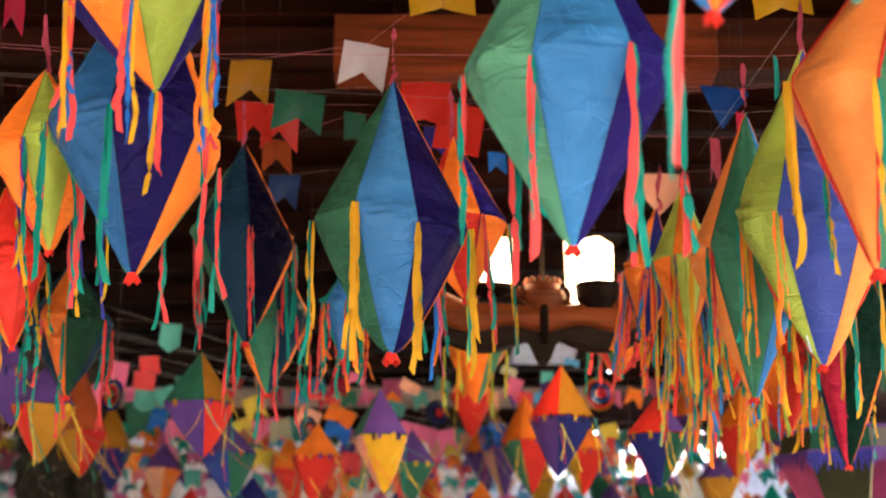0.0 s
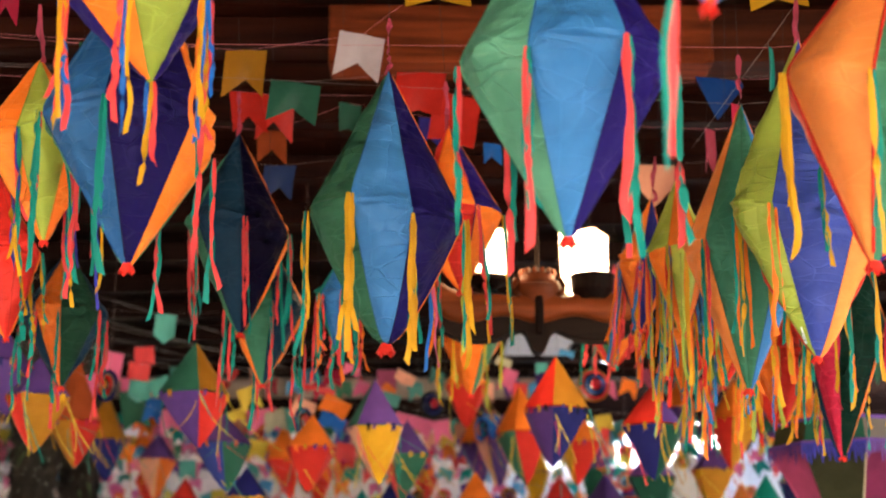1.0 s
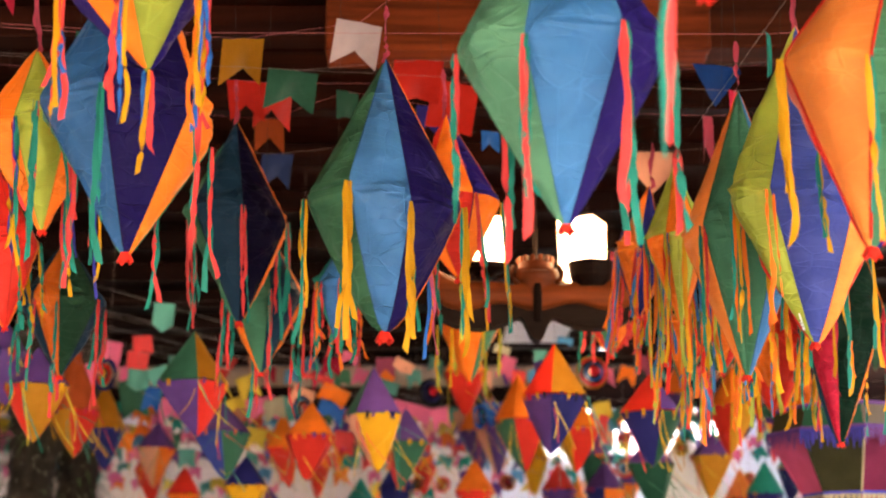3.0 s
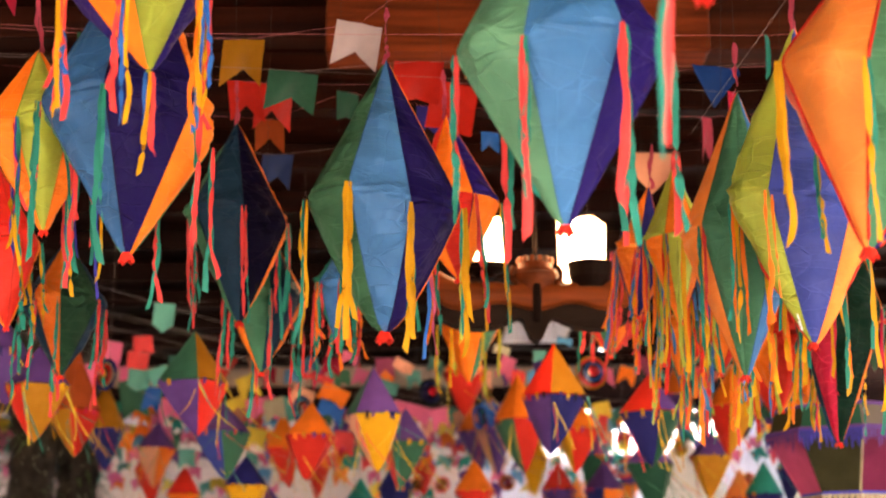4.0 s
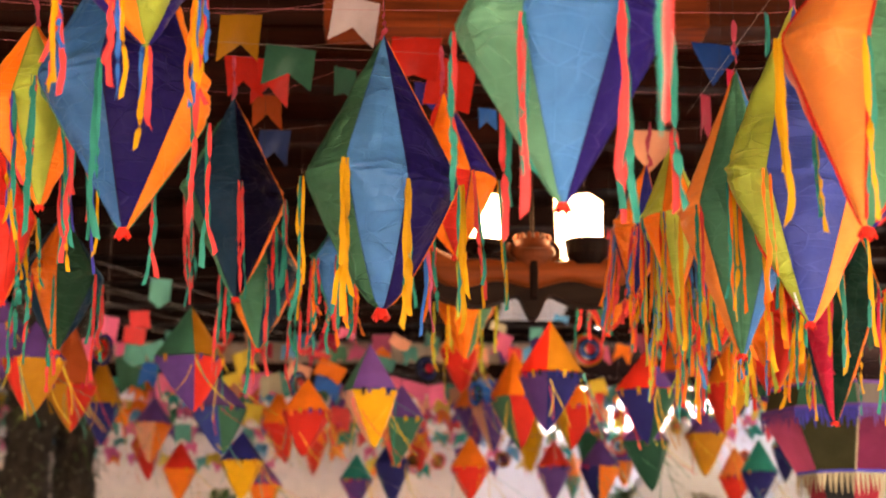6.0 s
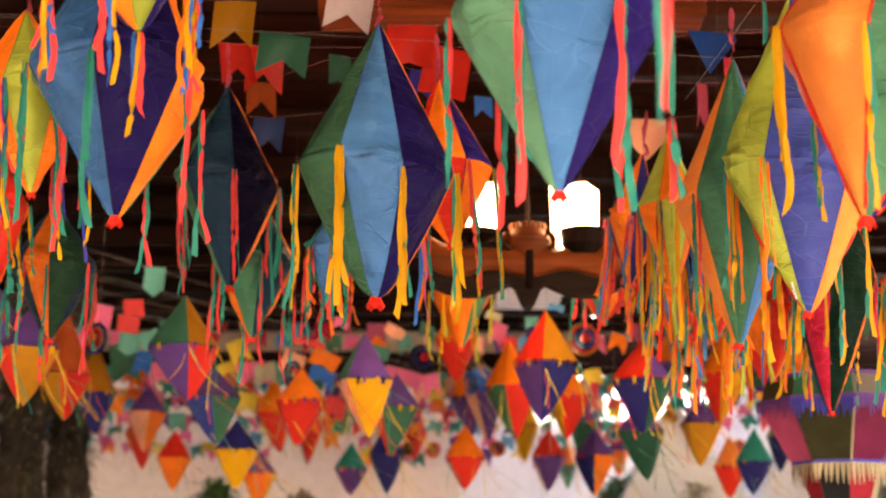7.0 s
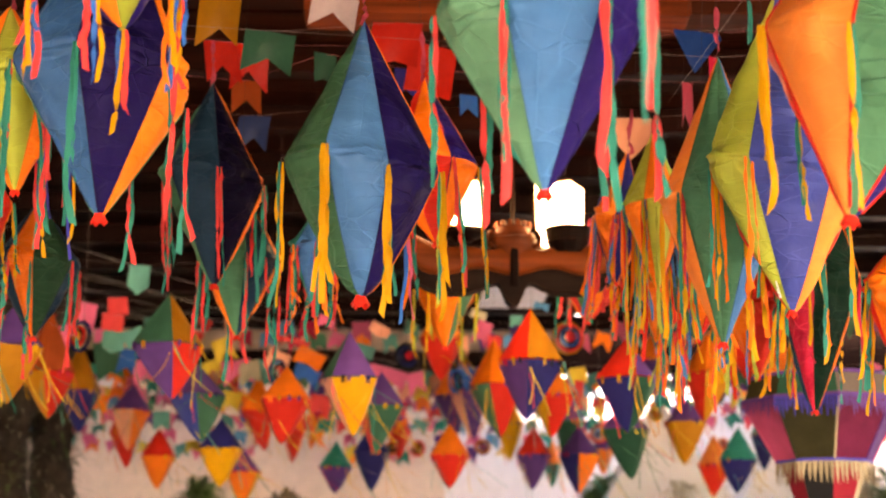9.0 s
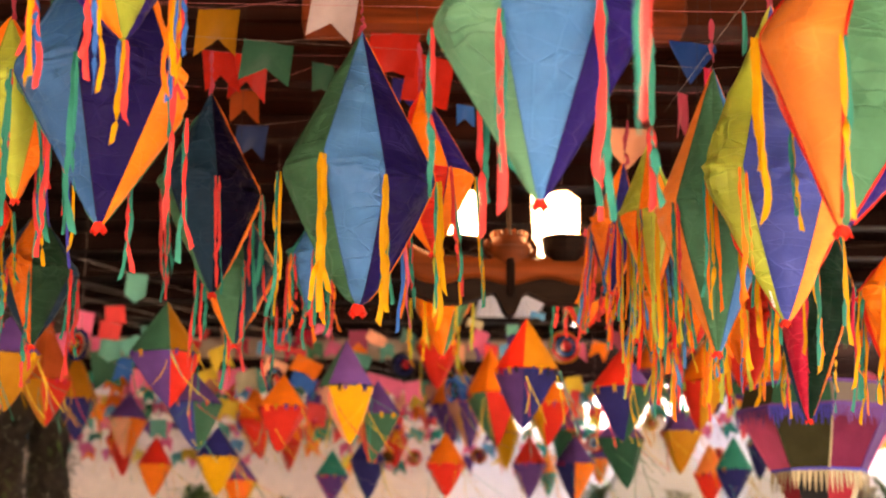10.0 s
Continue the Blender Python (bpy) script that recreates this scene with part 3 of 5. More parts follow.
# unseen side walls: low parapets and slender posts, bays opened or closed to shape the daylight
for name, xw in (("wall_west", X0 - 0.15), ("wall_east", X1 + 0.15)):
    bm = bmesh.new()
    box(bm, xw, (Y0 + Y1) / 2, 0.45, 0.3, Y1 - Y0, 0.9)
    low = 3.5 if xw < 0 else 4.5
    box(bm, xw, (Y0 + Y1) / 2, (low + 5.25) / 2, 0.3, Y1 - Y0, 5.25 - low)
    for k in range(7):
        box(bm, xw, Y0 + 0.2 + k * (Y1 - Y0 - 0.4) / 6, (0.9 + low) / 2, 0.296, 0.36, low - 0.9)
    # solid stretch added to block side light from the hall
    ya, yb = (7.4, 16.0) if xw > 0 else (2.4, 20.0)
    box(bm, xw, (ya + yb) / 2, (0.9 + low) / 2, 0.28, yb - ya, low - 0.904)
    tagged(part(name, bm, PLASTER, None), "unseen plastered side wall, bays and lintel set for the light", "wall", kind="structure")

# unseen front of the hall, behind the camera: a deep lintel on posts added to cut skylight, open to the sunlit yard
bm = bmesh.new()
box(bm, (X0 + X1) / 2, Y0 - 0.15, 4.425, X1 - X0 + 0.6, 0.3, 1.65)
for k in range(5):
    box(bm, X0 + 0.1 + k * (X1 - X0 - 0.2) / 4, Y0 - 0.15, 1.8, 0.4, 0.296, 3.6)
tagged(part("wall_south", bm, PLASTER, None), "unseen plastered hall front added to cut the high skylight", "wall", kind="structure")

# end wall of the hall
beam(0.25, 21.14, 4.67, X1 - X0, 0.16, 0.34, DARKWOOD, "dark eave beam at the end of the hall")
# added beam that hides the sky gap of the open bay
beam((OPEN_X + X1) / 2, OPEN_Y + 0.1, 4.99, X1 - OPEN_X, 0.16, 0.40, DARKWOOD, "dark beam added to hide the open roof bay")
# added board over the end wall's over-bright top strip
beam((OPEN_X + X1) / 2, 21.14, 4.99, X1 - OPEN_X, 0.14, 0.30, DARKWOOD, "dark board added to cover the over-bright wall top")
bm = bmesh.new()
box(bm, (X0 + OPEN_X) / 2, 21.16, 5.01, OPEN_X - X0, 0.08, 0.335)
tagged(part("eave_board", bm, CLAY, None), "dull clay-plastered strip above the eave beam", "trim", kind="structure")
bm = bmesh.new()
box(bm, (X0 + 0.5) / 2, Y1 + 0.2, 2.9, 0.5 - X0, 0.3, 5.8)
tagged(part("wall_north", bm, PLASTER, None), "beige plastered end wall in soft light", "wall", kind="structure")

# white-painted end of the hall with a tall glazed opening; the white runs on west to stand for brighter light
bm = bmesh.new()
for cx, cz, sx, sz in ((2.35, 2.9, 3.7, 5.8), (7.25, 2.9, 2.5, 5.8), (5.1, 0.5, 1.8, 1.0), (5.1, 5.0, 1.8, 1.6)):
    box(bm, cx, Y1 + 0.2, cz, sx, 0.3, sz)
tagged(part("wall_north_east", bm, PALEWALL, None), "white end wall round a tall window, carried west for brighter light", "wall", kind="structure")
bm = bmesh.new()
box(bm, 5.5, Y1 + 3.2, 2.6, 7.0, 0.3, 5.2)
tagged(part("wall_yard", bm, PALEWALL, None), "white-painted wall across the passage behind the window", "wall", kind="structure")
window = thing("window_1", (5.1, Y1 + 0.2, 1.0), "tall white-framed window with daylight behind it", "window", kind="structure")
for k in range(5):
    bm = bmesh.new()
    box(bm, -0.9 + 0.45 * k, 0, 1.6, 0.05, 0.08, 3.2, 0.008)
    part("mullion", bm, CANVAS, window)
for k in range(4):
    bm = bmesh.new()
    box(bm, 0, 0.01, 0.03 + 1.045 * k, 1.8, 0.06, 0.05, 0.008)
    part("glazing_bar", bm, CANVAS, window)


def tent(x, y, half, eave, peak):
    ob = thing("stall_tent", (x, y, 0), "white pyramid stall tent standing in the yard", "tent", "white stall tents")
    bm = bmesh.new()
    n = 10
    for k in range(4):
        rows = []
        for j in range(n + 1):
            s = j / n
            r = half * (1 - s) ** 1.15 + 0.03
            z = eave + (peak - eave) * s ** 1.1
            a, b = 90 * k + 45, 90 * k + 135
            p = Vector((r * 1.414 * math.cos(radians(a)), r * 1.414 * math.sin(radians(a)), z))
            q = Vector((r * 1.414 * math.cos(radians(b)), r * 1.414 * math.sin(radians(b)), z))
            rows.append([p.lerp(q, i / 8) - Vector((0, 0, 0.06 * math.sin(math.pi * i / 8) * (1 - s))) for i in range(9)])
        sheet(bm, rows)
    part("canopy", bm, CANVAS, ob, "white canvas canopy", True)
    for sx in (-1, 1):
        for sy in (-1, 1):
            bm = bmesh.new()
            tube(bm, [(sx * (half - 0.03), sy * (half - 0.03), 0), (sx * (half - 0.03), sy * (half - 0.03), eave + 0.05)], 0.025, 8)
            part("pole", bm, IRON, ob)


tent(3.15, 18.6, 0.95, 2.3, 3.90)
tent(4.35, 20.0, 1.15, 2.5, 4.43)
tent(4.42, 18.0, 0.9, 2.1, 3.09)
tent(5.50, 19.4, 1.0, 2.3, 3.53)


# tie beam carrying the ceiling over the nearer half
beam(0.48, 8.0, 4.95, 2.24, 0.3, 0.36, TIE, "broad reddish stained tie beam across the hall")
# rest of the same beam, its shade put into a darker wood
beam(5.0, 8.02, 4.96, 6.80, 0.27, 0.33, TIE_SHADED, "right part of the tie beam, darkened to stand for shade")
beam(-6.2, 9.2, 4.84, 3.4, 0.26, 0.29, DARKWOOD, "dark tie beam end beside the wall")


def chandelier(x, y, z):
    """A rustic yoke of carved wood with two lit parchment lanterns, hung on chains."""
    ob = thing("chandelier", (x, y, z), "carved brown wooden yoke chandelier with two lit lanterns", "chandelier")
    # yoke: a thick carved beam, waisted beside the hub and rising to its ends
    bm = bmesh.new()
    rows = []
    n = 48
    for i in range(n + 1):
        u = -1 + 2 * i / n
        a = abs(u)
        top = 0.035 - 0.018 * math.exp(-((a - 0.25) / 0.09) ** 2) + 0.085 * max(0, (a - 0.62) / 0.38) ** 2
        low = -0.125 - 0.02 * math.cos(a * 9.0) + 0.05 * max(0, a - 0.9) / 0.1
        mid, r = (top + low) / 2, (top - low) / 2
        row = []
        for k in range(21):
            q = 2 * math.pi * k / 20
            ca, sa = math.cos(q), math.sin(q)
            row.append((0.58 * u, 0.11 * math.copysign(abs(ca) ** 0.6, ca), mid + r * math.copysign(abs(sa) ** 0.6, sa)))
        rows.append(row)
    sheet(bm, rows)
    bmesh.ops.remove_doubles(bm, verts=bm.verts, dist=0.0005)
    bmesh.ops.holes_fill(bm, edges=bm.edges, sides=44)
    part("yoke", bm, CARVED, ob, "thick carved wooden yoke", True)
    # two dark scrolled lobes under the yoke with a drop between them
    bm = bmesh.new()
    top, low = [], []
    for i in range(65):
        u = -1 + 2 * i / 64
        a = abs(u)
        edge = -0.14 - 0.10 * math.sin(min(1, max(0, a - 0.12) / 0.86) * math.pi) ** 0.7 - 0.165 * math.exp(-(a / 0.115) ** 3)
        top.append((0.6 * u, -0.06, -0.08))
        low.append((0.6 * u, -0.06, edge))
    sheet(bm, [top, low])
    r = bmesh.ops.extrude_face_region(bm, geom=bm.faces[:])
    bmesh.ops.translate(bm, verts=[e for e in r["geom"] if isinstance(e, bmesh.types.BMVert)], vec=(0, 0.12, 0))
    part("scrolled_board", bm, SMOKED, ob, "dark scrolled board under the yoke")
    # dark strip for the shaded notch down the middle of the yoke, and small brackets beside the hub
    bm = bmesh.new()
    box(bm, 0, -0.110, -0.080, 0.048, 0.03, 0.27, 0.014)
    part("carved_rib", bm, DARKWOOD, ob, "dark strip for the shaded notch down the yoke")
    for sx in (-1, 1):
        bm = bmesh.new()
        tube(bm, [(0.125 * sx, -0.07, 0.11), (0.142 * sx, -0.08, 0.07), (0.135 * sx, -0.09, 0.03), (0.105 * sx, -0.09, 0.012)], 0.02, 8, 0.7)
        part("bracket", bm, CARVED, ob, "curled bracket beside the hub", True)
    # hub with a notched crown
    bm = bmesh.new()
    lathe(bm, [(0.10, -0.06), (0.135, 0.03), (0.14, 0.075), (0.125, 0.08), (0.125, 0.10), (0.098, 0.105), (0.098, 0.145), (0.085, 0.145)], 32)
    part("hub", bm, CARVED, ob, "turned wooden hub")
    for k in range(14):
        q = 2 * math.pi * k / 14
        bm = bmesh.new()
        box(bm, 0, 0, 0, 0.030, 0.022, 0.036, 0.005)
        bmesh.ops.transform(bm, verts=bm.verts, matrix=pose(0.092 * math.cos(q), 0.092 * math.sin(q), 0.158, 0, 0, math.degrees(q)))
        part("crown_tooth", bm, CARVED, ob)
    # lanterns
    for sx, turn, h0, aside in ((-1, 14, 0.135, 0.0), (1, -27, 0.055, 0.030)):
        m = pose(0.283 * sx - 0.4 * aside, aside, 0.0, 0, 0, turn)
        bm = bmesh.new()
        low = [(0.05, 0.06), (0.07, 0.085)] if sx < 0 else [(0.09, -0.01), (0.118, 0.05)]
        lathe(bm, low + [(0.125, 0.105), (0.13, 0.135), (0.11, 0.14)], 20)
        bmesh.ops.translate(bm, verts=bm.verts, vec=(0.283 * sx + 0.75 * aside, -1.5 * aside, 0))
        part("lantern_holder", bm, DARKWOOD, ob, "dark turned lantern holder")
        bm = bmesh.new()
        w, h1 = 0.100, 0.40
        for k in range(4):
            p, q = 90 * k + 45, 90 * k + 135
            A = Vector((w * 1.414 * math.cos(radians(p)), w * 1.414 * math.sin(radians(p)), 0))
            B = Vector((w * 1.414 * math.cos(radians(q)), w * 1.414 * math.sin(radians(q)), 0))
            rows = [[A.lerp(B, i / 4) * (1 + 0.02 * j) + Vector((0, 0, h0 + (h1 - h0) * j / 3)) for i in range(5)] for j in range(4)]
            sheet(bm, rows)
        bmesh.ops.transform(bm, verts=bm.verts, matrix=m)
        shade = part("lantern_shade", bm, LIT, ob, "glowing pale parchment shade")
        # laced edges of the shade
        for k in range(4):
            p = 90 * k + 45
            bm = bmesh.new()
            for j in range(11):
                zz = h0 + (h1 - h0) * (j + 0.5) / 11
                rr = w * 1.43 * (1 + 0.06 * j / 11)
                bmesh.ops.create_icosphere(bm, subdivisions=1, radius=0.0085, matrix=Matrix.Translation((rr * math.cos(radians(p)), rr * math.sin(radians(p)), zz)))
            bmesh.ops.transform(bm, verts=bm.verts, matrix=m)
            part("laced_edge", bm, LACE, ob, "amber lacing along the shade's edge", True)
        for zz in (h0, h1):
            bm = bmesh.new()
            s = w * (1.0 if zz == h0 else 1.06)
            for k in range(4):
                p, q = 90 * k + 45, 90 * k + 135
                tube(bm, [(s * 1.42 * math.cos(radians(p)), s * 1.42 * math.sin(radians(p)), zz), (s * 1.42 * math.cos(radians(q)), s * 1.42 * math.sin(radians(q)), zz)], 0.005, 6)
            bmesh.ops.transform(bm, verts=bm.verts, matrix=m)
            part("shade_rim", bm, LACE, ob)
    bm = bmesh.new()
    tube(bm, [(0, 0, 0.13), (0, 0, CEIL - z)], 0.011, 8)
    part("rod", bm, DARKWOOD, ob, "dark hanging rod")
    return ob


chandelier(0.563, 8.0, 3.385)

def drum_balloon(x, y, z):
    """A big eight-sided paper balloon: two tapering bodies with a fringed rim, z at its widest."""
    rng = random.Random(77)
    ob = thing("drum_balloon", (x, y, z), "big pink, olive and magenta paper balloon with fringed rims", "balloon")
    R, R2, H = 0.49, 0.288, 0.37
    step, a0 = 45, -94
    def ringpt(r, k, zz):
        q = radians(a0 + step * k)
        return Vector((r * math.sin(q), -r * math.cos(q), zz))
    low = ["fuchsia", "loden", "mulberry", "violet", "fuchsia", "loden", "mulberry", "violet"]
    high = ["loden", "forest", "khaki", "loden", "loden", "forest", "khaki", "loden"]
    base = ["wine", "black", "wine", "ecru", "wine", "black", "wine", "ecru"]
    for name, cols, (r0, z0), (r1, z1) in (("side_panel", low, (R, 0), (R2, -H)), ("upper_panel", high, (R * 0.97, 0.012), (R * 0.88, 0.15)),
                                           ("lower_panel", base, (R2 * 0.93, -H - 0.012), (R2 * 0.45, -H - 0.40))):
        for k in range(8):
            rows = []
            for j in range(5):
                s = j / 4
                r, zz = r0 + (r1 - r0) * s, z0 + (z1 - z0) * s
                A, B = ringpt(r, k, zz), ringpt(r, k + 1, zz)
                rows.append([A.lerp(B, i / 4) for i in range(5)])
            part(name, sheet(bmesh.new(), rows), paper(cols[k]), ob, cols[k] + " paper panel")
    # pale seams
    for k in range(8):
        bm = bmesh.new()
        tube(bm, [ringpt(R + 0.003, k, 0), ringpt(R2 + 0.003, k, -H)], 0.006, 6)
        part("seam", bm, paper("ecru" if k % 4 == 2 else low[k]), ob)
    # rims
    for r, zz, c in ((R + 0.006, 0.004, "violet"), (R2 + 0.008, -H, "indigo"), (R * 0.88, 0.15, "violet")):
        bm = bmesh.new()
        rows = [[ringpt(r + d, k % 8, zz + h) for k in range(9)] for d, h in ((0, 0.014), (0.006, 0), (0, -0.014))]
        sheet(bm, rows)
        part("rim", bm, paper(c), ob, c + " paper rim")
    # fringes
    for k in range(8):
        A, B = ringpt(R + 0.012, k, 0), ringpt(R + 0.012, k + 1, 0)
        bm = bmesh.new()
        for i in range(20):
            p, q = A.lerp(B, i / 20), A.lerp(B, (i + 0.75) / 20)
            L = rng.uniform(0.06, 0.13)
            out = Vector((p.x, p.y, 0)).normalized() * rng.uniform(-0.02, 0.012)
            sheet(bm, [[p, q], [p + out * 0.4 - Vector((0, 0, L * 0.6)), q + out * 0.4 - Vector((0, 0, L * 0.6))],
                       [p.lerp(q, 0.3) + out - Vector((0, 0, L)), p.lerp(q, 0.7) + out - Vector((0, 0, L))]])
        part("fringe", bm, paper("indigo" if k % 2 else "violet"), ob, "violet cut paper fringe")
        A, B = ringpt(R2 + 0.012, k, -H), ringpt(R2 + 0.012, k + 1, -H)
        for i in range(7):
            bm = bmesh.new()
            p, q = A.lerp(B, i / 7), A.lerp(B, (i + 0.9) / 7)
            L = rng.uniform(0.12, 0.15)
            out = Vector((p.x, p.y, 0)).normalized() * rng.uniform(-0.01, 0.03)
            sheet(bm, [[p, q], [p.lerp(q, 0.1) + out * 0.5 - Vector((0, 0, L * 0.5)), p.lerp(q, 0.8) + out * 0.5 - Vector((0, 0, L * 0.5))],
                       [p.lerp(q, 0.42) + out - Vector((0, 0, L)), p.lerp(q, 0.5) + out - Vector((0, 0, L))]])
            part("pointed_tassel", bm, paper("ecru"), ob, "cream pointed paper tassel")
    bm = bmesh.new()
    tube(bm, [(0, 0, 0.14), (0, 0, CEIL - z)], 0.004, 6)
    part("cord", bm, CORD, ob)
    bm = bmesh.new()
    for k in range(4):
        tube(bm, [ringpt(R * 0.87, k, 0.145), ringpt(R * 0.87, k + 4, 0.145)], 0.006, 6)
    part("spreader", bm, CORD, ob)
    return ob


drum_balloon(2.55, 9.0, 2.665)


def leaf_sheet(bm, root, tip, width, droop, sides=1):
    """One long leaf, folded along its rib."""
    root, tip = Vector(root), Vector(tip)
    d = tip - root
    side = d.cross(Vector((0, 0, 1)))
    if side.length < 1e-4:
        side = Vector((1, 0, 0))
    side.normalize()
    rows = []
    for i in range(6):
        s = i / 5
        c = root + d * s - Vector((0, 0, droop * s * s))
        w = width * math.sin(math.pi * (0.08 + 0.9 * s)) / 2
        rows.append([c - side * w + Vector((0, 0, w * 0.3)), c, c + side * w + Vector((0, 0, w * 0.3))])
    sheet(bm, rows)


def mossy_tree(x, y, radius, seed):
    """A rough trunk overgrown with moss and hanging air plants."""
    rng = random.Random(seed)
    ob = thing("mossy_tree", (x, y, 0), "dark rough tree trunk overgrown with moss and ferns", "tree", "overgrown trunks by the wall")
    bm = bmesh.new()
    rows = []
    for j in range(161):
        zz = CEIL * j / 160
        row = []
        for k in range(49):
            q = 2 * math.pi * (k % 48) / 48
            r = radius * (1.12 - 0.22 * j / 160)
            r *= 1 + 0.5 * noise.noise(Vector((math.cos(q) * 1.4, math.sin(q) * 1.4, zz * 1.6 + seed))) + 0.3 * noise.noise(Vector((math.cos(q) * 5, math.sin(q) * 5, zz * 7 + seed))) + 0.16 * noise.noise(Vector((math.cos(q) * 11, math.sin(q) * 11, zz * 15 + seed)))
            row.append((r * math.cos(q), r * math.sin(q), zz))
        rows.append(row)
    sheet(bm, rows)
    part("trunk", bm, BARK, ob, "rough dark trunk", True)
    for name, mat, count, size, lab in (("moss", MOSS, 1700, 0.11, "dark shaggy moss"), ("fern", LEAF, 300, 0.19, "thin green fern leaves"), ("lichen", PALE, 260, 0.07, "pale flakes of lichen")):
        bm = bmesh.new()
        for i in range(count):
            q, zz = rng.uniform(0, 6.28), rng.uniform(1.4, 4.2)
            if name == "fern" and noise.noise(Vector((q, zz * 1.4, seed))) < 0.05:
                continue
            r = radius * rng.uniform(0.95, 1.2)
            p = Vector((r * math.cos(q), r * math.sin(q), zz))
            o = Vector((math.cos(q), math.sin(q), rng.uniform(-0.6, 0.5))) * size * rng.uniform(0.5, 1.4)
            o += Vector((rng.uniform(-0.5, 0.5), rng.uniform(-0.5, 0.5), 0)) * size
            leaf_sheet(bm, p, p + o, size * 0.14, size * rng.uniform(0.2, 0.9))
        tagged(part(name, bm, mat, ob, lab), kind="stuff")
    return ob


mossy_tree(-4.72, 17.0, 0.27, 3)
mossy_tree(-4.24, 17.4, 0.21, 8)
mossy_tree(-5.35, 16.6, 0.26, 12)


def leafy_plant(x, y, z0, spread, tall, count, mat, seed, label, stem=True):
    """A shrub of long arching leaves in a pot on a stand."""
    rng = random.Random(seed)
    ob = thing("leafy_plant", (x, y, 0), label, "plant", "plants by the end wall")
    bm = bmesh.new()
    lathe(bm, [(0.16, 0), (0.20, 0.05), (0.26, 0.42), (0.28, 0.44), (0.28, 0.48), (0.24, 0.48)], 20)
    part("pot", bm, CARVED, ob, "brown clay pot")
    bm = bmesh.new()
    for k in range(4):
        q = rng.uniform(0, 6.28)
        tube(bm, [(0, 0, 0.4), (0.05 * math.cos(q), 0.05 * math.sin(q), z0 * 0.6), (spread * 0.3 * math.cos(q), spread * 0.3 * math.sin(q), z0)], 0.022, 6, 0.6)
    part("stem", bm, BARK, ob)
    bm = bmesh.new()
    for i in range(count):
        q, e = rng.uniform(0, 6.28), rng.uniform(-0.3, 1.2)
        L = spread * rng.uniform(0.5, 1.0)
        root = Vector((rng.uniform(-0.3, 0.3) * spread, rng.uniform(-0.3, 0.3) * spread, z0 + rng.uniform(-0.2, tall * 0.5)))
        tip = root + Vector((math.cos(q) * math.cos(e), math.sin(q) * math.cos(e), math.sin(e))) * L
        leaf_sheet(bm, root, tip, L * 0.16, L * rng.uniform(0.1, 0.6))
    tagged(part("foliage", bm, mat, ob, "long arching leaves"), kind="stuff")
    return ob


leafy_plant(-2.66, 18.5, 2.45, 0.42, 0.5, 260, LEAF, 4, "green plant with striped arching leaves by the wall")
leafy_plant(2.40, 18.7, 2.5, 0.45, 0.5, 260, LEAF, 5, "green plant with arching leaves beside white tents")
leafy_plant(3.14, 17.0, 2.4, 0.25, 0.5, 200, PALE, 6, "pale dried flowering plant before a white tent")
leafy_plant(5.0, 16.6, 2.4, 0.55, 0.7, 420, PALE, 7, "pale grey-green shrub beside the white tents")
leafy_plant(5.2, 15.3, 2.3, 0.5, 0.6, 420, LEAF, 10, "dense green plant beside the hall's open side")
leafy_plant(-1.75, 20.5, 2.35, 0.5, 0.5, 300, DRY, 9, "dry brown shrub against the beige wall")

# strings of flags in rows down the hall
TONES = ["pink", "orange", "mint", "lemon", "coral", "peach", "violet", "sky", "crimson", "green"]
for k in range(7):
    yk = 13.6 + 1.15 * k
    za = 3.95 + 0.12 * math.sin(2.1 * k)
    bunting((X0, yk + 0.4 * math.sin(k), za + 0.35), (X1, yk - 0.4 * math.sin(1.7 * k), za + 0.25 + 0.1 * math.cos(k)), 0.34 + 0.08 * math.sin(3 * k),
            TONES[k % 4:] + TONES[:k % 4], size=0.175, gap=0.07, seed=40 + k, fill=0.62,
            label="string of pink, orange and green paper flags across the hall", shiny=k % 2 == 0)

# lower strings before the end wall
for k in range(9):
    yk = 16.6 + 0.6 * k
    zk = 1.6 + yk * math.tan(radians(7.8 - 0.39 * k)) + 0.06 * math.sin(2.7 * k)
    bunting((X0, yk + 0.3 * math.sin(1.3 * k), zk + 0.45), (X1, yk - 0.3 * math.sin(2.2 * k), zk + 0.4), 0.42 + 0.05 * math.sin(2 * k),
            ["pink", "sky", "peach", "lemon", "coral", "mint", "pink", "orange"][k % 5:] + ["violet", "pink", "teal"], size=0.19, gap=0.06, seed=70 + k, fill=0.72 if k < 6 else 0.5,
            label="string of pale paper flags hung before the end wall", shiny=False)

# bare wires from wall to wall, each given by its depth and height at both walls
for k, (ya, za, yb, zb) in enumerate((
        (6.49, 4.43, 18.43, 2.51), (8.37, 4.28, 17.3, 2.48), (9.91, 4.93, 18.54, 1.41), (7.28, 5.69, 18.98, -1.14), (11.33, 4.4, 18.55, 3.56))):
    bm = bmesh.new()
    tube(bm, [(X0 + (X1 - X0) * i / 16, ya + (yb - ya) * i / 16, za + (zb - za) * i / 16 - 0.04 * math.sin(math.pi * i / 16)) for i in range(17)], 0.0010, 5)
    tagged(part("wire", bm, PALECORD, None), "thin pale wire stretched across the hall", "wire", "bare wires")
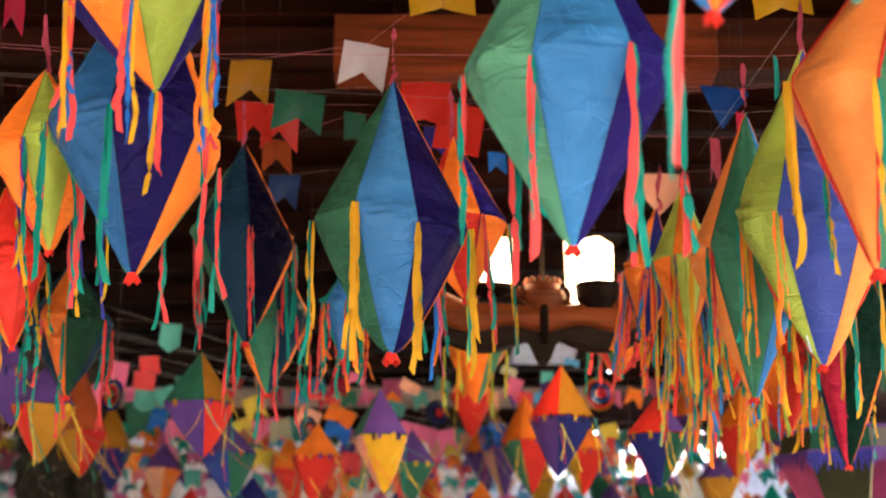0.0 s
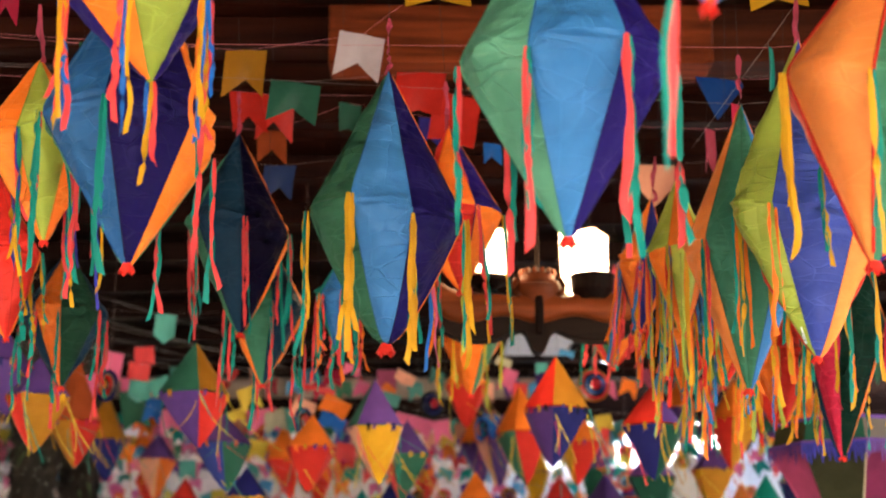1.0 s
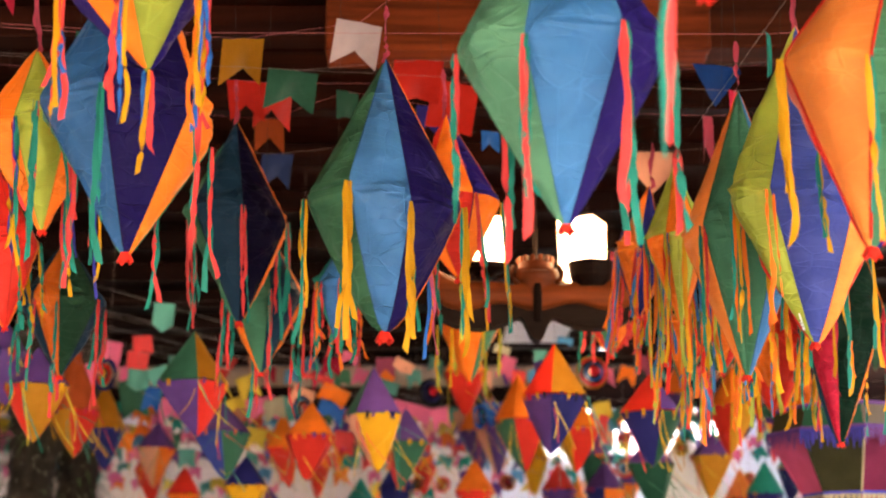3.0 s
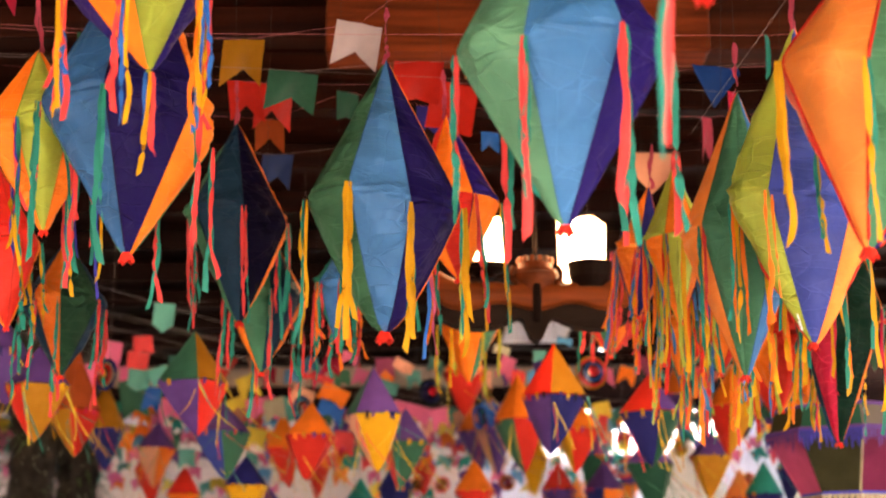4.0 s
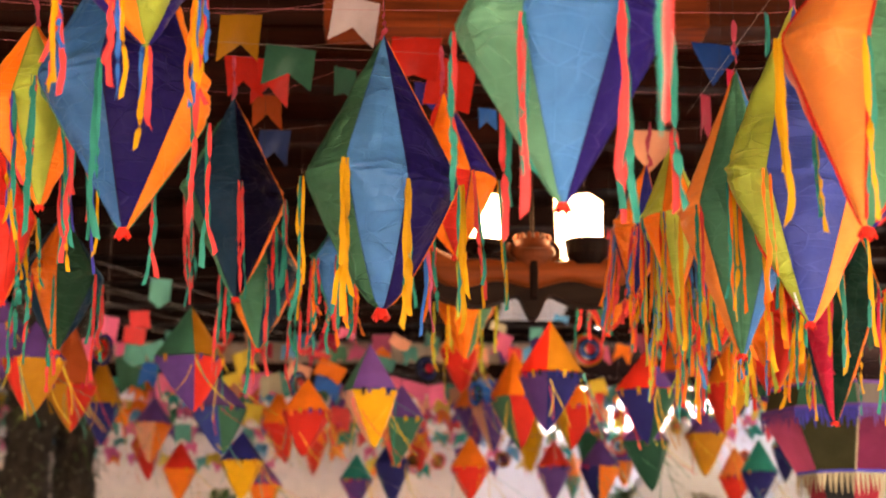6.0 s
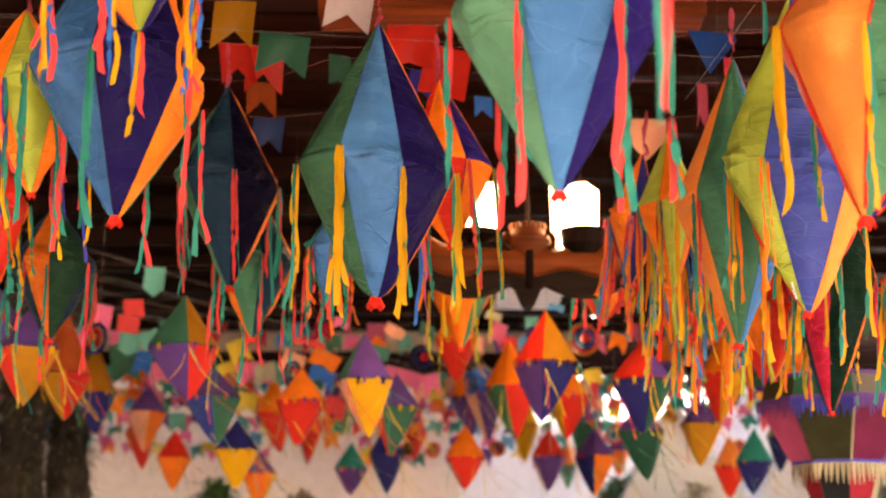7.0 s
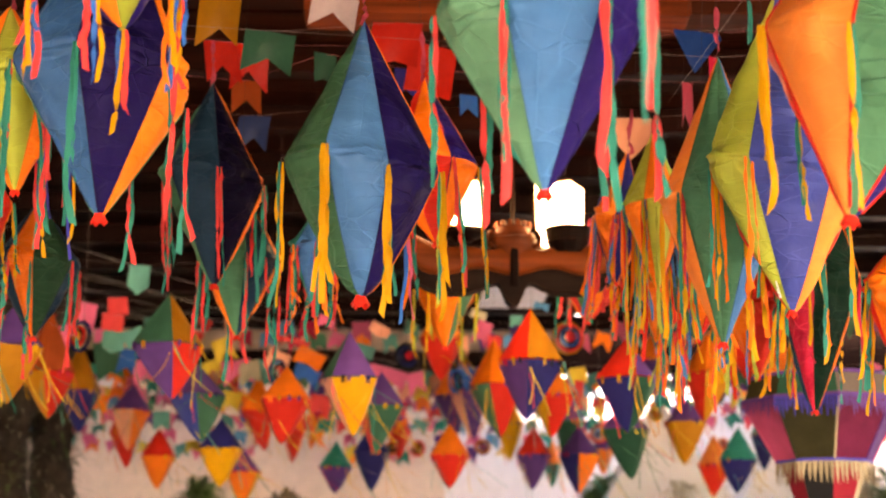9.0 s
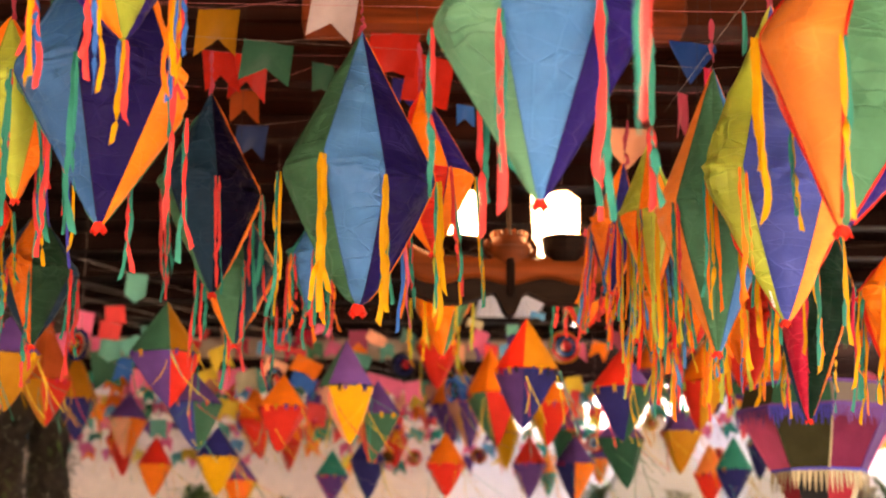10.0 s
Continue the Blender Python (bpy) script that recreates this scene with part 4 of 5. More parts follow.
# cables from the west wall to the eave beam at the far end
for ya, xb in ((3.14, 1.17), (5.29, 0.73), (6.89, 0.32), (7.74, -0.40)):
    bm = bmesh.new()
    tube(bm, [(X0 + (xb - X0) * i / 16, ya + (21.06 - ya) * i / 16, 4.52 - 0.03 * math.sin(math.pi * i / 16)) for i in range(17)], 0.0030, 5)
    tagged(part("cable", bm, PALECORD, None), "thin pale cable strung to the far eave beam", "cable", "strung cables")
# a wire coming down from the ceiling between the hanging balloons
bm = bmesh.new()
tube(bm, [(2.418, 3.098, 5.190), (1.162, 6.300, 3.724)], 0.0006, 5)
tagged(part("wire", bm, PALECORD, None), "thin pale wire coming down from the ceiling", "wire", "bare wires")

fabric_balloon(-0.828, 3.7, 3.316, 0.224, 0.53, 0.277, [-46, 5, 62, 125, 188, 251],
               ['orange', 'olive_lime', 'purple', 'purple', 'purple', 'purple'], [],
               "orange, lime and purple cloth balloon with coral, blue and yellow ribbons", knot='olive_lime', tip=0.4,
               drops=[-0.044, -0.041, -0.002, 0.041, 0.039, -0.005], top=-0.03, foot=0.045, sway=0.03,
               hang=[(0, 'coral', 0.34, 0.019), (0, 'yellow', 0.40, 0.017), (0, 'azure', 0.30, 0.018), (0, 'coral', 0.43, 0.02), (0, 'yellow', 0.47, 0.016),
                     (1, 'azure', 0.46, 0.018), (1, 'coral', 0.43, 0.02), (1, 'yellow', 0.47, 0.015), (1, 'coral', 0.38, 0.018), (6, 'yellow', 0.30, 0.018), (6, 'coral', 0.24, 0.019), (6, 'azure', 0.15, 0.016),
                     (2, 'yellow', 0.42, 0.018), (2, 'azure', 0.48, 0.019), (2, 'coral', 0.45, 0.02), (2, 'yellow', 0.36, 0.017), (2, 'orange', 0.47, 0.018), (2, 'azure', 0.37, 0.016),
                     (5, 'coral', 0.36, 0.018), (5, 'azure', 0.33, 0.018), (3, 'yellow', 0.4, 0.017), (3, 'coral', 0.43, 0.018)])
# blue gore: a darker copy of the blue dye, in place of shade
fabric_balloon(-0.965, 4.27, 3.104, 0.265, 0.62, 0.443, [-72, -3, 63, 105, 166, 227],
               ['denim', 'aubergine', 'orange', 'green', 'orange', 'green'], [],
               "blue, purple and orange cloth balloon with teal and coral ribbons", belly=0.97,
               drops=[0.027, 0.012, 0.026, -0.075, -0.05, -0.011], top=0.03, foot=0.021, sway=0.012,
               hang=[(0, 'teal', 0.50, 0.022), (0, 'coral', 0.33, 0.014), (0, 'teal', 0.44, 0.014), (1, 'teal', 0.54, 0.024), (1, 'teal', 0.42, 0.014),
                     (2, 'teal', 0.36, 0.017), (2, 'coral', 0.51, 0.021), (3, 'teal', 0.46, 0.020), (3, 'coral', 0.42, 0.018), (3, 'teal', 0.35, 0.015),
                     (4, 'teal', 0.50, 0.018), (4, 'coral', 0.48, 0.018), (5, 'coral', 0.49, 0.020), (5, 'teal', 0.44, 0.018), (5, 'coral', 0.42, 0.016)])
fabric_balloon(-1.323, 4.6, 3.156, 0.17, 0.309, 0.332, [-73, -13, 47, 107, 167, 227],
               ['orange', 'olive_lime', 'orange', 'orange', 'olive_lime', 'orange'], ['teal', 'coral', 'indigo', 'yellow'],
               "orange and lime cloth balloon bellied out at its side", tail=0.5, per=4, wide=0.016, bulge=0.04, puffs={0: 0.08}, lean=(0, -4.8))
# its purple gore is the purple dye darkened to stand for shade
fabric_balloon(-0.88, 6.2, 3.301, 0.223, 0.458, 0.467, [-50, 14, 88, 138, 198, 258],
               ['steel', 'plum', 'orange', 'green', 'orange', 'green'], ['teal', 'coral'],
               "dark blue and purple cloth balloon, purple darkened for shade", tail=0.55, per=3, wide=0.017, tilt=0.15, lean=(0, -2.3))
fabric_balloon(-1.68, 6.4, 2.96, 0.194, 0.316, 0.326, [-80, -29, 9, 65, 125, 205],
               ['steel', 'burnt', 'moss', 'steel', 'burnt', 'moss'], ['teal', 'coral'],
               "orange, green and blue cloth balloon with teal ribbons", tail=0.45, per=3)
fabric_balloon(-1.733, 5.6, 3.032, 0.144, 0.33, 0.339, [-23, 37, 97, 157, 217, 277],
               ['red', 'red', 'orange', 'red', 'red', 'orange'], ['yellow', 'teal'],
               "red cloth balloon with yellow and teal ribbons", tail=0.4, lean=(0, -6.3))
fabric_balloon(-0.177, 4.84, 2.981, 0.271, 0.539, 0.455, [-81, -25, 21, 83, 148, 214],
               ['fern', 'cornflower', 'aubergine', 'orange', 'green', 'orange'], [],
               "green, light blue and purple cloth balloon with yellow ribbons", bulge=0.02, belly=0.74, tip=1.25,
               drops=[0.007, 0.014, -0.06, -0.019, 0.015, 0.044], sway=0.015,
               hang=[(0, 'yellow', 0.50, 0.018), (0, 'teal', 0.49, 0.016), (0, 'yellow', 0.38, 0.012), (1, 'yellow', 0.50, 0.023), (1, 'yellow', 0.53, 0.022), (1, 'yellow', 0.44, 0.016), (1, 'yellow', 0.47, 0.020),
                     (2, 'yellow', 0.46, 0.026), (2, 'yellow', 0.43, 0.020), (2, 'teal', 0.40, 0.016), (3, 'yellow', 0.47, 0.021), (3, 'teal', 0.44, 0.016), (3, 'lime', 0.46, 0.014), (3, 'yellow', 0.40, 0.018), (3, 'yellow', 0.52, 0.022), (2, 'yellow', 0.50, 0.022),
                     (4, 'azure', 0.52, 0.017), (4, 'pink', 0.50, 0.014), (4, 'orange', 0.46, 0.018), (5, 'orange', 0.50, 0.020), (5, 'yellow', 0.52, 0.022), (5, 'teal', 0.47, 0.016)])
fabric_balloon(-0.806, 6.6, 3.043, 0.189, 0.354, 0.366, [-103, -43, 17, 77, 137, 197],
               ['orange', 'green', 'steel', 'orange', 'green', 'steel'], ['teal', 'coral'],
               "orange, green and blue cloth balloon half hidden behind another", tail=0.5)
fabric_balloon(0.321, 3.46, 2.975, 0.274, 0.55, 0.444, [-83, -24, 29, 75, 139, 208],
               ['jade', 'blue', 'purple', 'purple', 'green', 'orange'], [],
               "large green, light blue and purple cloth balloon with coral ribbons", bulge=0.025, belly=0.95, tip=0.9,
               drops=[-0.002, -0.037, 0.001, -0.012, 0.02, 0.017], sway=0.010, piping=None,
               hang=[(0, 'teal', 0.44, 0.022), (0, 'coral', 0.30, 0.018), (1, 'coral', 0.50, 0.024), (1, 'teal', 0.40, 0.021), (1, 'teal', 0.47, 0.016),
                     (2, 'coral', 0.46, 0.026), (2, 'teal', 0.55, 0.026), (3, 'teal', 0.46, 0.024), (3, 'coral', 0.47, 0.024),
                     (4, 'coral', 0.46, 0.022), (4, 'teal', 0.42, 0.022), (5, 'teal', 0.40, 0.022), (5, 'coral', 0.49, 0.024)])
fabric_balloon(0.071, 5.7, 3.224, 0.194, 0.391, 0.308, [-36, 24, 84, 144, 204, 264],
               ['orange', 'purple', 'orange', 'red', 'orange', 'red'], ['coral', 'yellow', 'teal'],
               "orange and dark purple cloth balloon behind others", tail=0.5, low=['red', 'orange', 'red', 'orange', 'red', 'orange'], lean=(0, -4.0))
fabric_balloon(1.133, 5.2, 2.930, 0.222, 0.60, 0.499, [-104, -50, -12, 24, 83, 160],
               ['apricot', 'green', 'green', 'blue', 'orange', 'green'], [],
               "deep green cloth balloon with an orange side panel", belly=0.97,
               drops=[0.03, 0.03, 0.019, -0.007, -0.029, -0.018], top=0.018, foot=-0.008, sway=0.014,
               hang=[(1, 'yellow', 0.52, 0.020), (1, 'teal', 0.50, 0.016), (1, 'coral', 0.34, 0.018), (1, 'green', 0.44, 0.016), (0, 'yellow', 0.5, 0.018), (0, 'orange', 0.44, 0.018), (0, 'lime', 0.48, 0.016),
                     (3, 'orange', 0.50, 0.026), (3, 'yellow', 0.47, 0.018), (3, 'teal', 0.36, 0.014), (2, 'orange', 0.40, 0.018), (4, 'yellow', 0.5, 0.02), (4, 'teal', 0.44, 0.016), (4, 'yellow', 0.42, 0.018),
                     (5, 'yellow', 0.52, 0.02), (5, 'orange', 0.46, 0.02), (5, 'teal', 0.5, 0.016)])
fabric_balloon(1.231, 4.7, 2.865, 0.219, 0.72, 0.407, [-100, -40, 32, 62, 130, 203],
               ['olive_lime', 'cobalt', 'apricot', 'red', 'green', 'olive_lime'], [],
               "lime, blue and orange cloth balloon with a sewn label", bulge=0.03, belly=0.86, puffs={0: 0.07, 2: 0.05}, rounded=0, low=['olive_lime', 'cobalt', 'apricot', 'red', 'green', 'red'],
               drops=[0.106, 0.08, -0.007, -0.075, -0.09, 0.006], top=0.022, foot=0.017, sway=0.014, piping=None,
               hang=[(1, 'orange', 0.44, 0.020), (1, 'orange', 0.36, 0.012), (0, 'yellow', 0.50, 0.018), (0, 'orange', 0.46, 0.018), (0, 'teal', 0.42, 0.014), (5, 'yellow', 0.54, 0.02), (5, 'orange', 0.50, 0.018),
                     (3, 'teal', 0.36, 0.018), (3, 'yellow', 0.42, 0.018), (4, 'yellow', 0.46, 0.018), (4, 'teal', 0.44, 0.018), (4, 'orange', 0.4, 0.016)])
fabric_balloon(1.152, 3.5, 2.886, 0.258, 0.56, 0.406, [-92, -24, 33, 91, 148, 205],
               ['apricot', 'green', 'purple', 'orange', 'purple', 'red'], [],
               "large orange cloth balloon with red and green panels", bulge=0.03, piping='red', belly=0.97, slack=0.45,
               drops=[0.104, 0.02, -0.06, -0.09, -0.035, 0.064], top=0.09, foot=-0.066, sway=0.022,
               hang=[(0, 'yellow', 0.44, 0.022), (0, 'yellow', 0.50, 0.020), (0, 'yellow', 0.36, 0.012), (0, 'teal', 0.46, 0.010),
                     (1, 'yellow', 0.46, 0.022), (1, 'teal', 0.40, 0.018), (5, 'yellow', 0.42, 0.018), (5, 'teal', 0.38, 0.014)])
fabric_balloon(0.982, 5.7, 3.08, 0.133, 0.313, 0.35, [-90, -30, 30, 90, 150, 210],
               ['lime', 'orange', 'lime', 'purple', 'orange', 'lime'], ['orange', 'yellow', 'teal', 'red', 'blue', 'lime'],
               "orange and lime cloth balloon with orange ribbons", loop=False, tail=0.6, per=6, wide=0.017, low=['orange', 'lime', 'orange', 'purple', 'orange', 'lime'])
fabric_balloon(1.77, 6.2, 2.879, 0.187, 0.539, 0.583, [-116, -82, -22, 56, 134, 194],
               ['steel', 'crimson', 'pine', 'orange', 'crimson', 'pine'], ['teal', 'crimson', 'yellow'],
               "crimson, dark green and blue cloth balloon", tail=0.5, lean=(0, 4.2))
fabric_balloon(0.495, 2.4, 2.919, 0.187, 0.393, 0.238, [-28, 32, 92, 152, 212, 272],
               ['orange', 'red', 'blue', 'orange', 'red', 'blue'], ['coral', 'teal'],
               "cloth balloon hung high with coral and teal ribbons", tail=0.62, only=[0], wide=0.018, lean=(0, 2.8))
fabric_balloon(0.706, 2.4, 2.961, 0.187, 0.393, 0.2, [0, 60, 120, 180, 240, 300],
               ['lime', 'coral', 'blue', 'lime', 'coral', 'blue'], [],
               "cloth balloon hung overhead with one teal ribbon", hang=[(0, 'teal', 0.33, 0.018), (0, 'teal', 0.24, 0.016)])
fabric_balloon(0.172, 1.95, 2.804, 0.154, 0.289, 0.207, [1, 61, 121, 181, 241, 301],
               ['green', 'orange', 'blue', 'green', 'orange', 'blue'], ['teal', 'coral'],
               "cloth balloon hung overhead with teal ribbons", tail=0.33, only=[0], wide=0.016, lean=(0, 1.2))
fabric_balloon(1.061, 8.6, 3.34, 0.171, 0.21, 0.235, [-87, -47, -2, 53, 113, 213],
               ['coral', 'green', 'orange', 'red', 'green', 'orange'], ['teal', 'coral'],
               "small coral, green and orange cloth balloon", tail=0.35, lean=(0, 1.8))
fabric_balloon(0.201, 8.8, 3.338, 0.188, 0.239, 0.362, [-91, -31, 29, 89, 149, 209],
               ['orange', 'orange', 'green', 'orange', 'green', 'orange'], ['yellow', 'lime'],
               "small orange and green cloth balloon below the chandelier", tail=0.4)
fabric_balloon(1.236, 7, 2.96, 0.139, 0.113, 0.284, [-70, -10, 50, 110, 170, 230],
               ['orange', 'orange', 'green', 'red', 'orange', 'green'], ['yellow', 'orange', 'blue', 'lime', 'coral', 'teal'],
               "orange cloth balloon with many yellow and orange ribbons", tail=0.45, per=5, lean=(0, 6.5))
fabric_balloon(1.601, 6.6, 2.829, 0.172, 0.321, 0.327, [-84, -24, 36, 96, 156, 216],
               ['orange', 'red', 'orange', 'green', 'red', 'orange'], ['yellow', 'orange', 'teal', 'lime', 'red', 'blue'],
               "orange and red cloth balloon with many ribbons", tail=0.4, per=3, lean=(0, 3.1))
fabric_balloon(1.203, 6, 2.79, 0.143, 0.122, 0.216, [-41, 19, 79, 139, 199, 259],
               ['orange', 'red', 'green', 'orange', 'red', 'green'], ['yellow', 'orange', 'blue', 'coral', 'lime', 'teal'],
               "orange and red cloth balloon in a thick of ribbons", tail=0.5, per=5, lean=(0, 2.9))
fabric_balloon(0.945, 6.4, 3.183, 0.129, 0.335, 0.288, [-78, -18, 42, 102, 162, 222],
               ['orange', 'navy', 'orange', 'navy', 'orange', 'navy'], ['blue', 'coral', 'orange', 'yellow'],
               "orange and navy cloth balloon beside the chandelier", tail=0.5, per=5, wide=0.017, lean=(0, 6.5))
fabric_balloon(-0.451, 6.4, 3.051, 0.102, 0.158, 0.259, [-46, 14, 74, 134, 194, 254],
               ['blue', 'orange', 'teal', 'coral', 'orange', 'teal'], ['orange', 'teal', 'coral'],
               "small blue and orange cloth balloon behind another", tail=0.4, per=3)
fabric_balloon(1.778, 5.2, 2.652, 0.114, 0.17, 0.29, [-89, -29, 31, 91, 151, 211],
               ['orange', 'green', 'red', 'orange', 'green', 'red'], ['yellow', 'teal', 'orange'],
               "orange and green cloth balloon with yellow ribbons", tail=0.45, per=3, lean=(0, 4.9))
# some tops take darker papers, standing for shade on the upper panels
paper_balloon(-1.439, 8.500, 2.927, 0.212, 0.313, 0.311, 17, ['shaded_ochre', 'bottle', 'bottle', 'bottle'], ['red', 'violet', 'violet', 'violet'], "green, ochre, violet and red paper balloon with cut-out band and streamers", foot=0.034)
paper_balloon(-2.361, 8.500, 2.909, 0.206, 0.237, 0.324, -12, ['violet', 'violet', 'violet', 'violet'], ['ochre', 'red', 'red', 'red'], "violet, red and ochre paper balloon with cut-out band and streamers", foot=-0.002)
paper_balloon(-2.620, 8.500, 3.113, 0.216, 0.275, 0.311, 57, ['violet'], ['violet'], "violet paper balloon with cut-out band and streamers", foot=0.076)
paper_balloon(0.722, 8.810, 2.889, 0.200, 0.323, 0.352, -10, ['shaded_ochre', 'red', 'red', 'red'], ['navy', 'violet', 'violet', 'violet'], "red, ochre, violet and navy paper balloon with cut-out band and streamers", foot=-0.024)
paper_balloon(1.325, 8.909, 2.798, 0.200, 0.247, 0.327, 9, ['violet', 'red', 'red', 'red'], ['forest', 'navy', 'navy', 'navy'], "red, violet, navy and forest paper balloon with cut-out band and streamers", foot=-0.001)
paper_balloon(-0.396, 9.061, 2.811, 0.200, 0.301, 0.356, -30, ['violet', 'green', 'green', 'green'], ['yellow', 'peach', 'peach', 'peach'], "green, violet, peach and yellow paper balloon with cut-out band and streamers", foot=0.029)
paper_balloon(-1.490, 10.054, 2.825, 0.200, 0.213, 0.327, 7, ['violet', 'violet', 'violet', 'violet'], ['bottle', 'cobalt', 'cobalt', 'cobalt'], "violet, cobalt and bottle paper balloon with cut-out band and streamers", foot=0.035)
paper_balloon(-0.875, 10.074, 2.796, 0.200, 0.237, 0.304, 45, ['orange'], ['red'], "orange and red paper balloon with cut-out band and streamers", foot=-0.021)
paper_balloon(1.558, 10.618, 2.655, 0.200, 0.206, 0.359, 32, ['violet'], ['forest'], "violet and forest paper balloon with cut-out band and streamers", foot=0.041)
paper_balloon(-2.773, 11.056, 3.116, 0.200, 0.487, 0.345, 7, ['rust'], ['red', 'ochre', 'ochre', 'ochre'], "orange, ochre and red paper balloon with cut-out band and streamers", foot=0.016)
paper_balloon(-0.236, 11.071, 2.872, 0.200, 0.260, 0.364, -31, ['violet', 'violet', 'violet', 'violet'], ['bottle', 'coral', 'coral', 'coral'], "violet, coral and bottle paper balloon with cut-out band and streamers", foot=-0.045)
paper_balloon(0.636, 11.176, 3.050, 0.200, 0.362, 0.404, -15, ['orange', 'orange', 'orange', 'orange'], ['red', 'green', 'green', 'green'], "orange, green and red paper balloon with cut-out band and streamers", foot=0.043)
paper_balloon(2.330, 11.297, 3.178, 0.200, 0.300, 0.389, -19, ['orange', 'orange', 'orange', 'orange'], ['ochre', 'red', 'red', 'red'], "orange, red and ochre paper balloon with cut-out band and streamers", foot=-0.058)
paper_balloon(-1.509, 11.555, 2.588, 0.200, 0.236, 0.304, 47, ['navy'], ['yellow'], "navy and yellow paper balloon with cut-out band and streamers", foot=0.001)
paper_balloon(0.229, 11.555, 3.474, 0.200, 0.301, 0.338, 39, ['orange'], ['red'], "orange and red paper balloon with cut-out band and streamers", foot=-0.001)
paper_balloon(-2.811, 12.278, 3.130, 0.200, 0.411, 0.348, 53, ['shaded_ochre'], ['navy'], "ochre and navy paper balloon with cut-out band and streamers", foot=0.010)
paper_balloon(2.362, 12.511, 2.907, 0.200, 0.205, 0.361, -41, ['violet', 'violet', 'violet', 'violet'], ['ochre', 'yellow', 'yellow', 'yellow'], "violet, yellow and ochre paper balloon with cut-out band and streamers", foot=-0.018)
paper_balloon(1.262, 12.846, 3.187, 0.200, 0.242, 0.389, -28, ['orange', 'orange', 'orange', 'orange'], ['red', 'yellow', 'yellow', 'yellow'], "orange, yellow and red paper balloon with cut-out band and streamers", foot=-0.039)
paper_balloon(0.334, 12.881, 2.652, 0.200, 0.278, 0.290, 39, ['orange'], ['red'], "orange and red paper balloon with cut-out band and streamers", foot=-0.004)
paper_balloon(3.038, 13.548, 2.671, 0.200, 0.303, 0.305, 27, ['teal'], ['navy'], "teal and navy paper balloon with cut-out band and streamers", foot=-0.021)
paper_balloon(-0.388, 14.031, 2.768, 0.200, 0.281, 0.374, 42, ['navy'], ['navy'], "navy paper balloon with cut-out band and streamers", foot=0.003)
paper_balloon(3.247, 14.031, 3.877, 0.200, 0.281, 0.400, 27, ['red'], ['red'], "red paper balloon with cut-out band and streamers", foot=0.017)
paper_balloon(1.635, 14.246, 2.770, 0.200, 0.275, 0.380, -7, ['violet', 'violet', 'violet', 'violet'], ['orange', 'navy', 'navy', 'navy'], "violet, navy and orange paper balloon with cut-out band and streamers", foot=-0.010)
paper_balloon(-1.544, 14.551, 3.215, 0.200, 0.370, 0.393, 46, ['orange'], ['red'], "orange and red paper balloon with cut-out band and streamers", foot=0.083)
paper_balloon(-1.668, 14.551, 2.616, 0.200, 0.217, 0.336, 47, ['violet'], ['yellow', 'orange'], "violet, orange and yellow paper balloon with cut-out band and streamers", foot=-0.002)
paper_balloon(1.213, 14.551, 2.789, 0.200, 0.286, 0.344, 35, ['red'], ['violet'], "red and violet paper balloon with cut-out band and streamers", foot=-0.012)
paper_balloon(3.704, 14.551, 3.731, 0.200, 0.289, 0.355, 26, ['orange'], ['orange'], "orange paper balloon with cut-out band and streamers", foot=-0.061)
paper_balloon(0.584, 14.965, 3.449, 0.200, 0.341, 0.476, -25, ['violet', 'orange', 'orange', 'orange'], ['violet', 'peach', 'peach', 'peach'], "orange, violet and peach paper balloon with cut-out band and streamers", foot=0.045)
paper_balloon(-2.612, 15.111, 2.811, 0.200, 0.290, 0.334, 50, ['red'], ['orange'], "red and orange paper balloon with cut-out band and streamers", foot=0.002)
paper_balloon(-2.933, 15.227, 3.290, 0.200, 0.285, 0.411, 17, ['violet', 'violet', 'violet', 'violet'], ['orange', 'peach', 'peach', 'peach'], "violet, peach and orange paper balloon with cut-out band and streamers", foot=-0.007)
paper_balloon(-0.802, 15.407, 2.729, 0.200, 0.272, 0.275, 43, ['teal'], ['violet'], "teal and violet paper balloon with cut-out band and streamers", foot=0.001)
paper_balloon(3.199, 15.407, 2.765, 0.200, 0.320, 0.340, 28, ['apricot'], ['red'], "apricot and red paper balloon with cut-out band and streamers", foot=-0.019)
paper_balloon(0.402, 15.715, 3.517, 0.200, 0.321, 0.439, 39, ['orange'], ['violet'], "orange and violet paper balloon with cut-out band and streamers", foot=0.077)
paper_balloon(1.786, 16.370, 3.323, 0.200, 0.319, 0.485, 34, ['violet'], ['forest'], "violet and forest paper balloon with cut-out band and streamers", foot=-0.050)
paper_balloon(3.538, 16.370, 3.932, 0.200, 0.260, 0.424, 28, ['navy'], ['navy'], "navy paper balloon with cut-out band and streamers", foot=-0.047)
paper_balloon(4.164, 17.082, 3.246, 0.200, 0.318, 0.420, 26, ['teal'], ['navy'], "teal and navy paper balloon with cut-out band and streamers", foot=-0.044)
paper_balloon(-3.439, 17.461, 3.282, 0.200, 0.325, 0.428, 51, ['red'], ['red'], "red paper balloon with cut-out band and streamers", foot=0.051)
paper_balloon(1.198, 17.858, 3.445, 0.200, 0.347, 0.461, 36, ['yellow'], ['yellow'], "yellow paper balloon with cut-out band and streamers", foot=-0.000)
paper_balloon(-1.548, 19.165, 3.542, 0.200, 0.372, 0.493, 45, ['orange'], ['red'], "orange and red paper balloon with cut-out band and streamers", foot=-0.016)
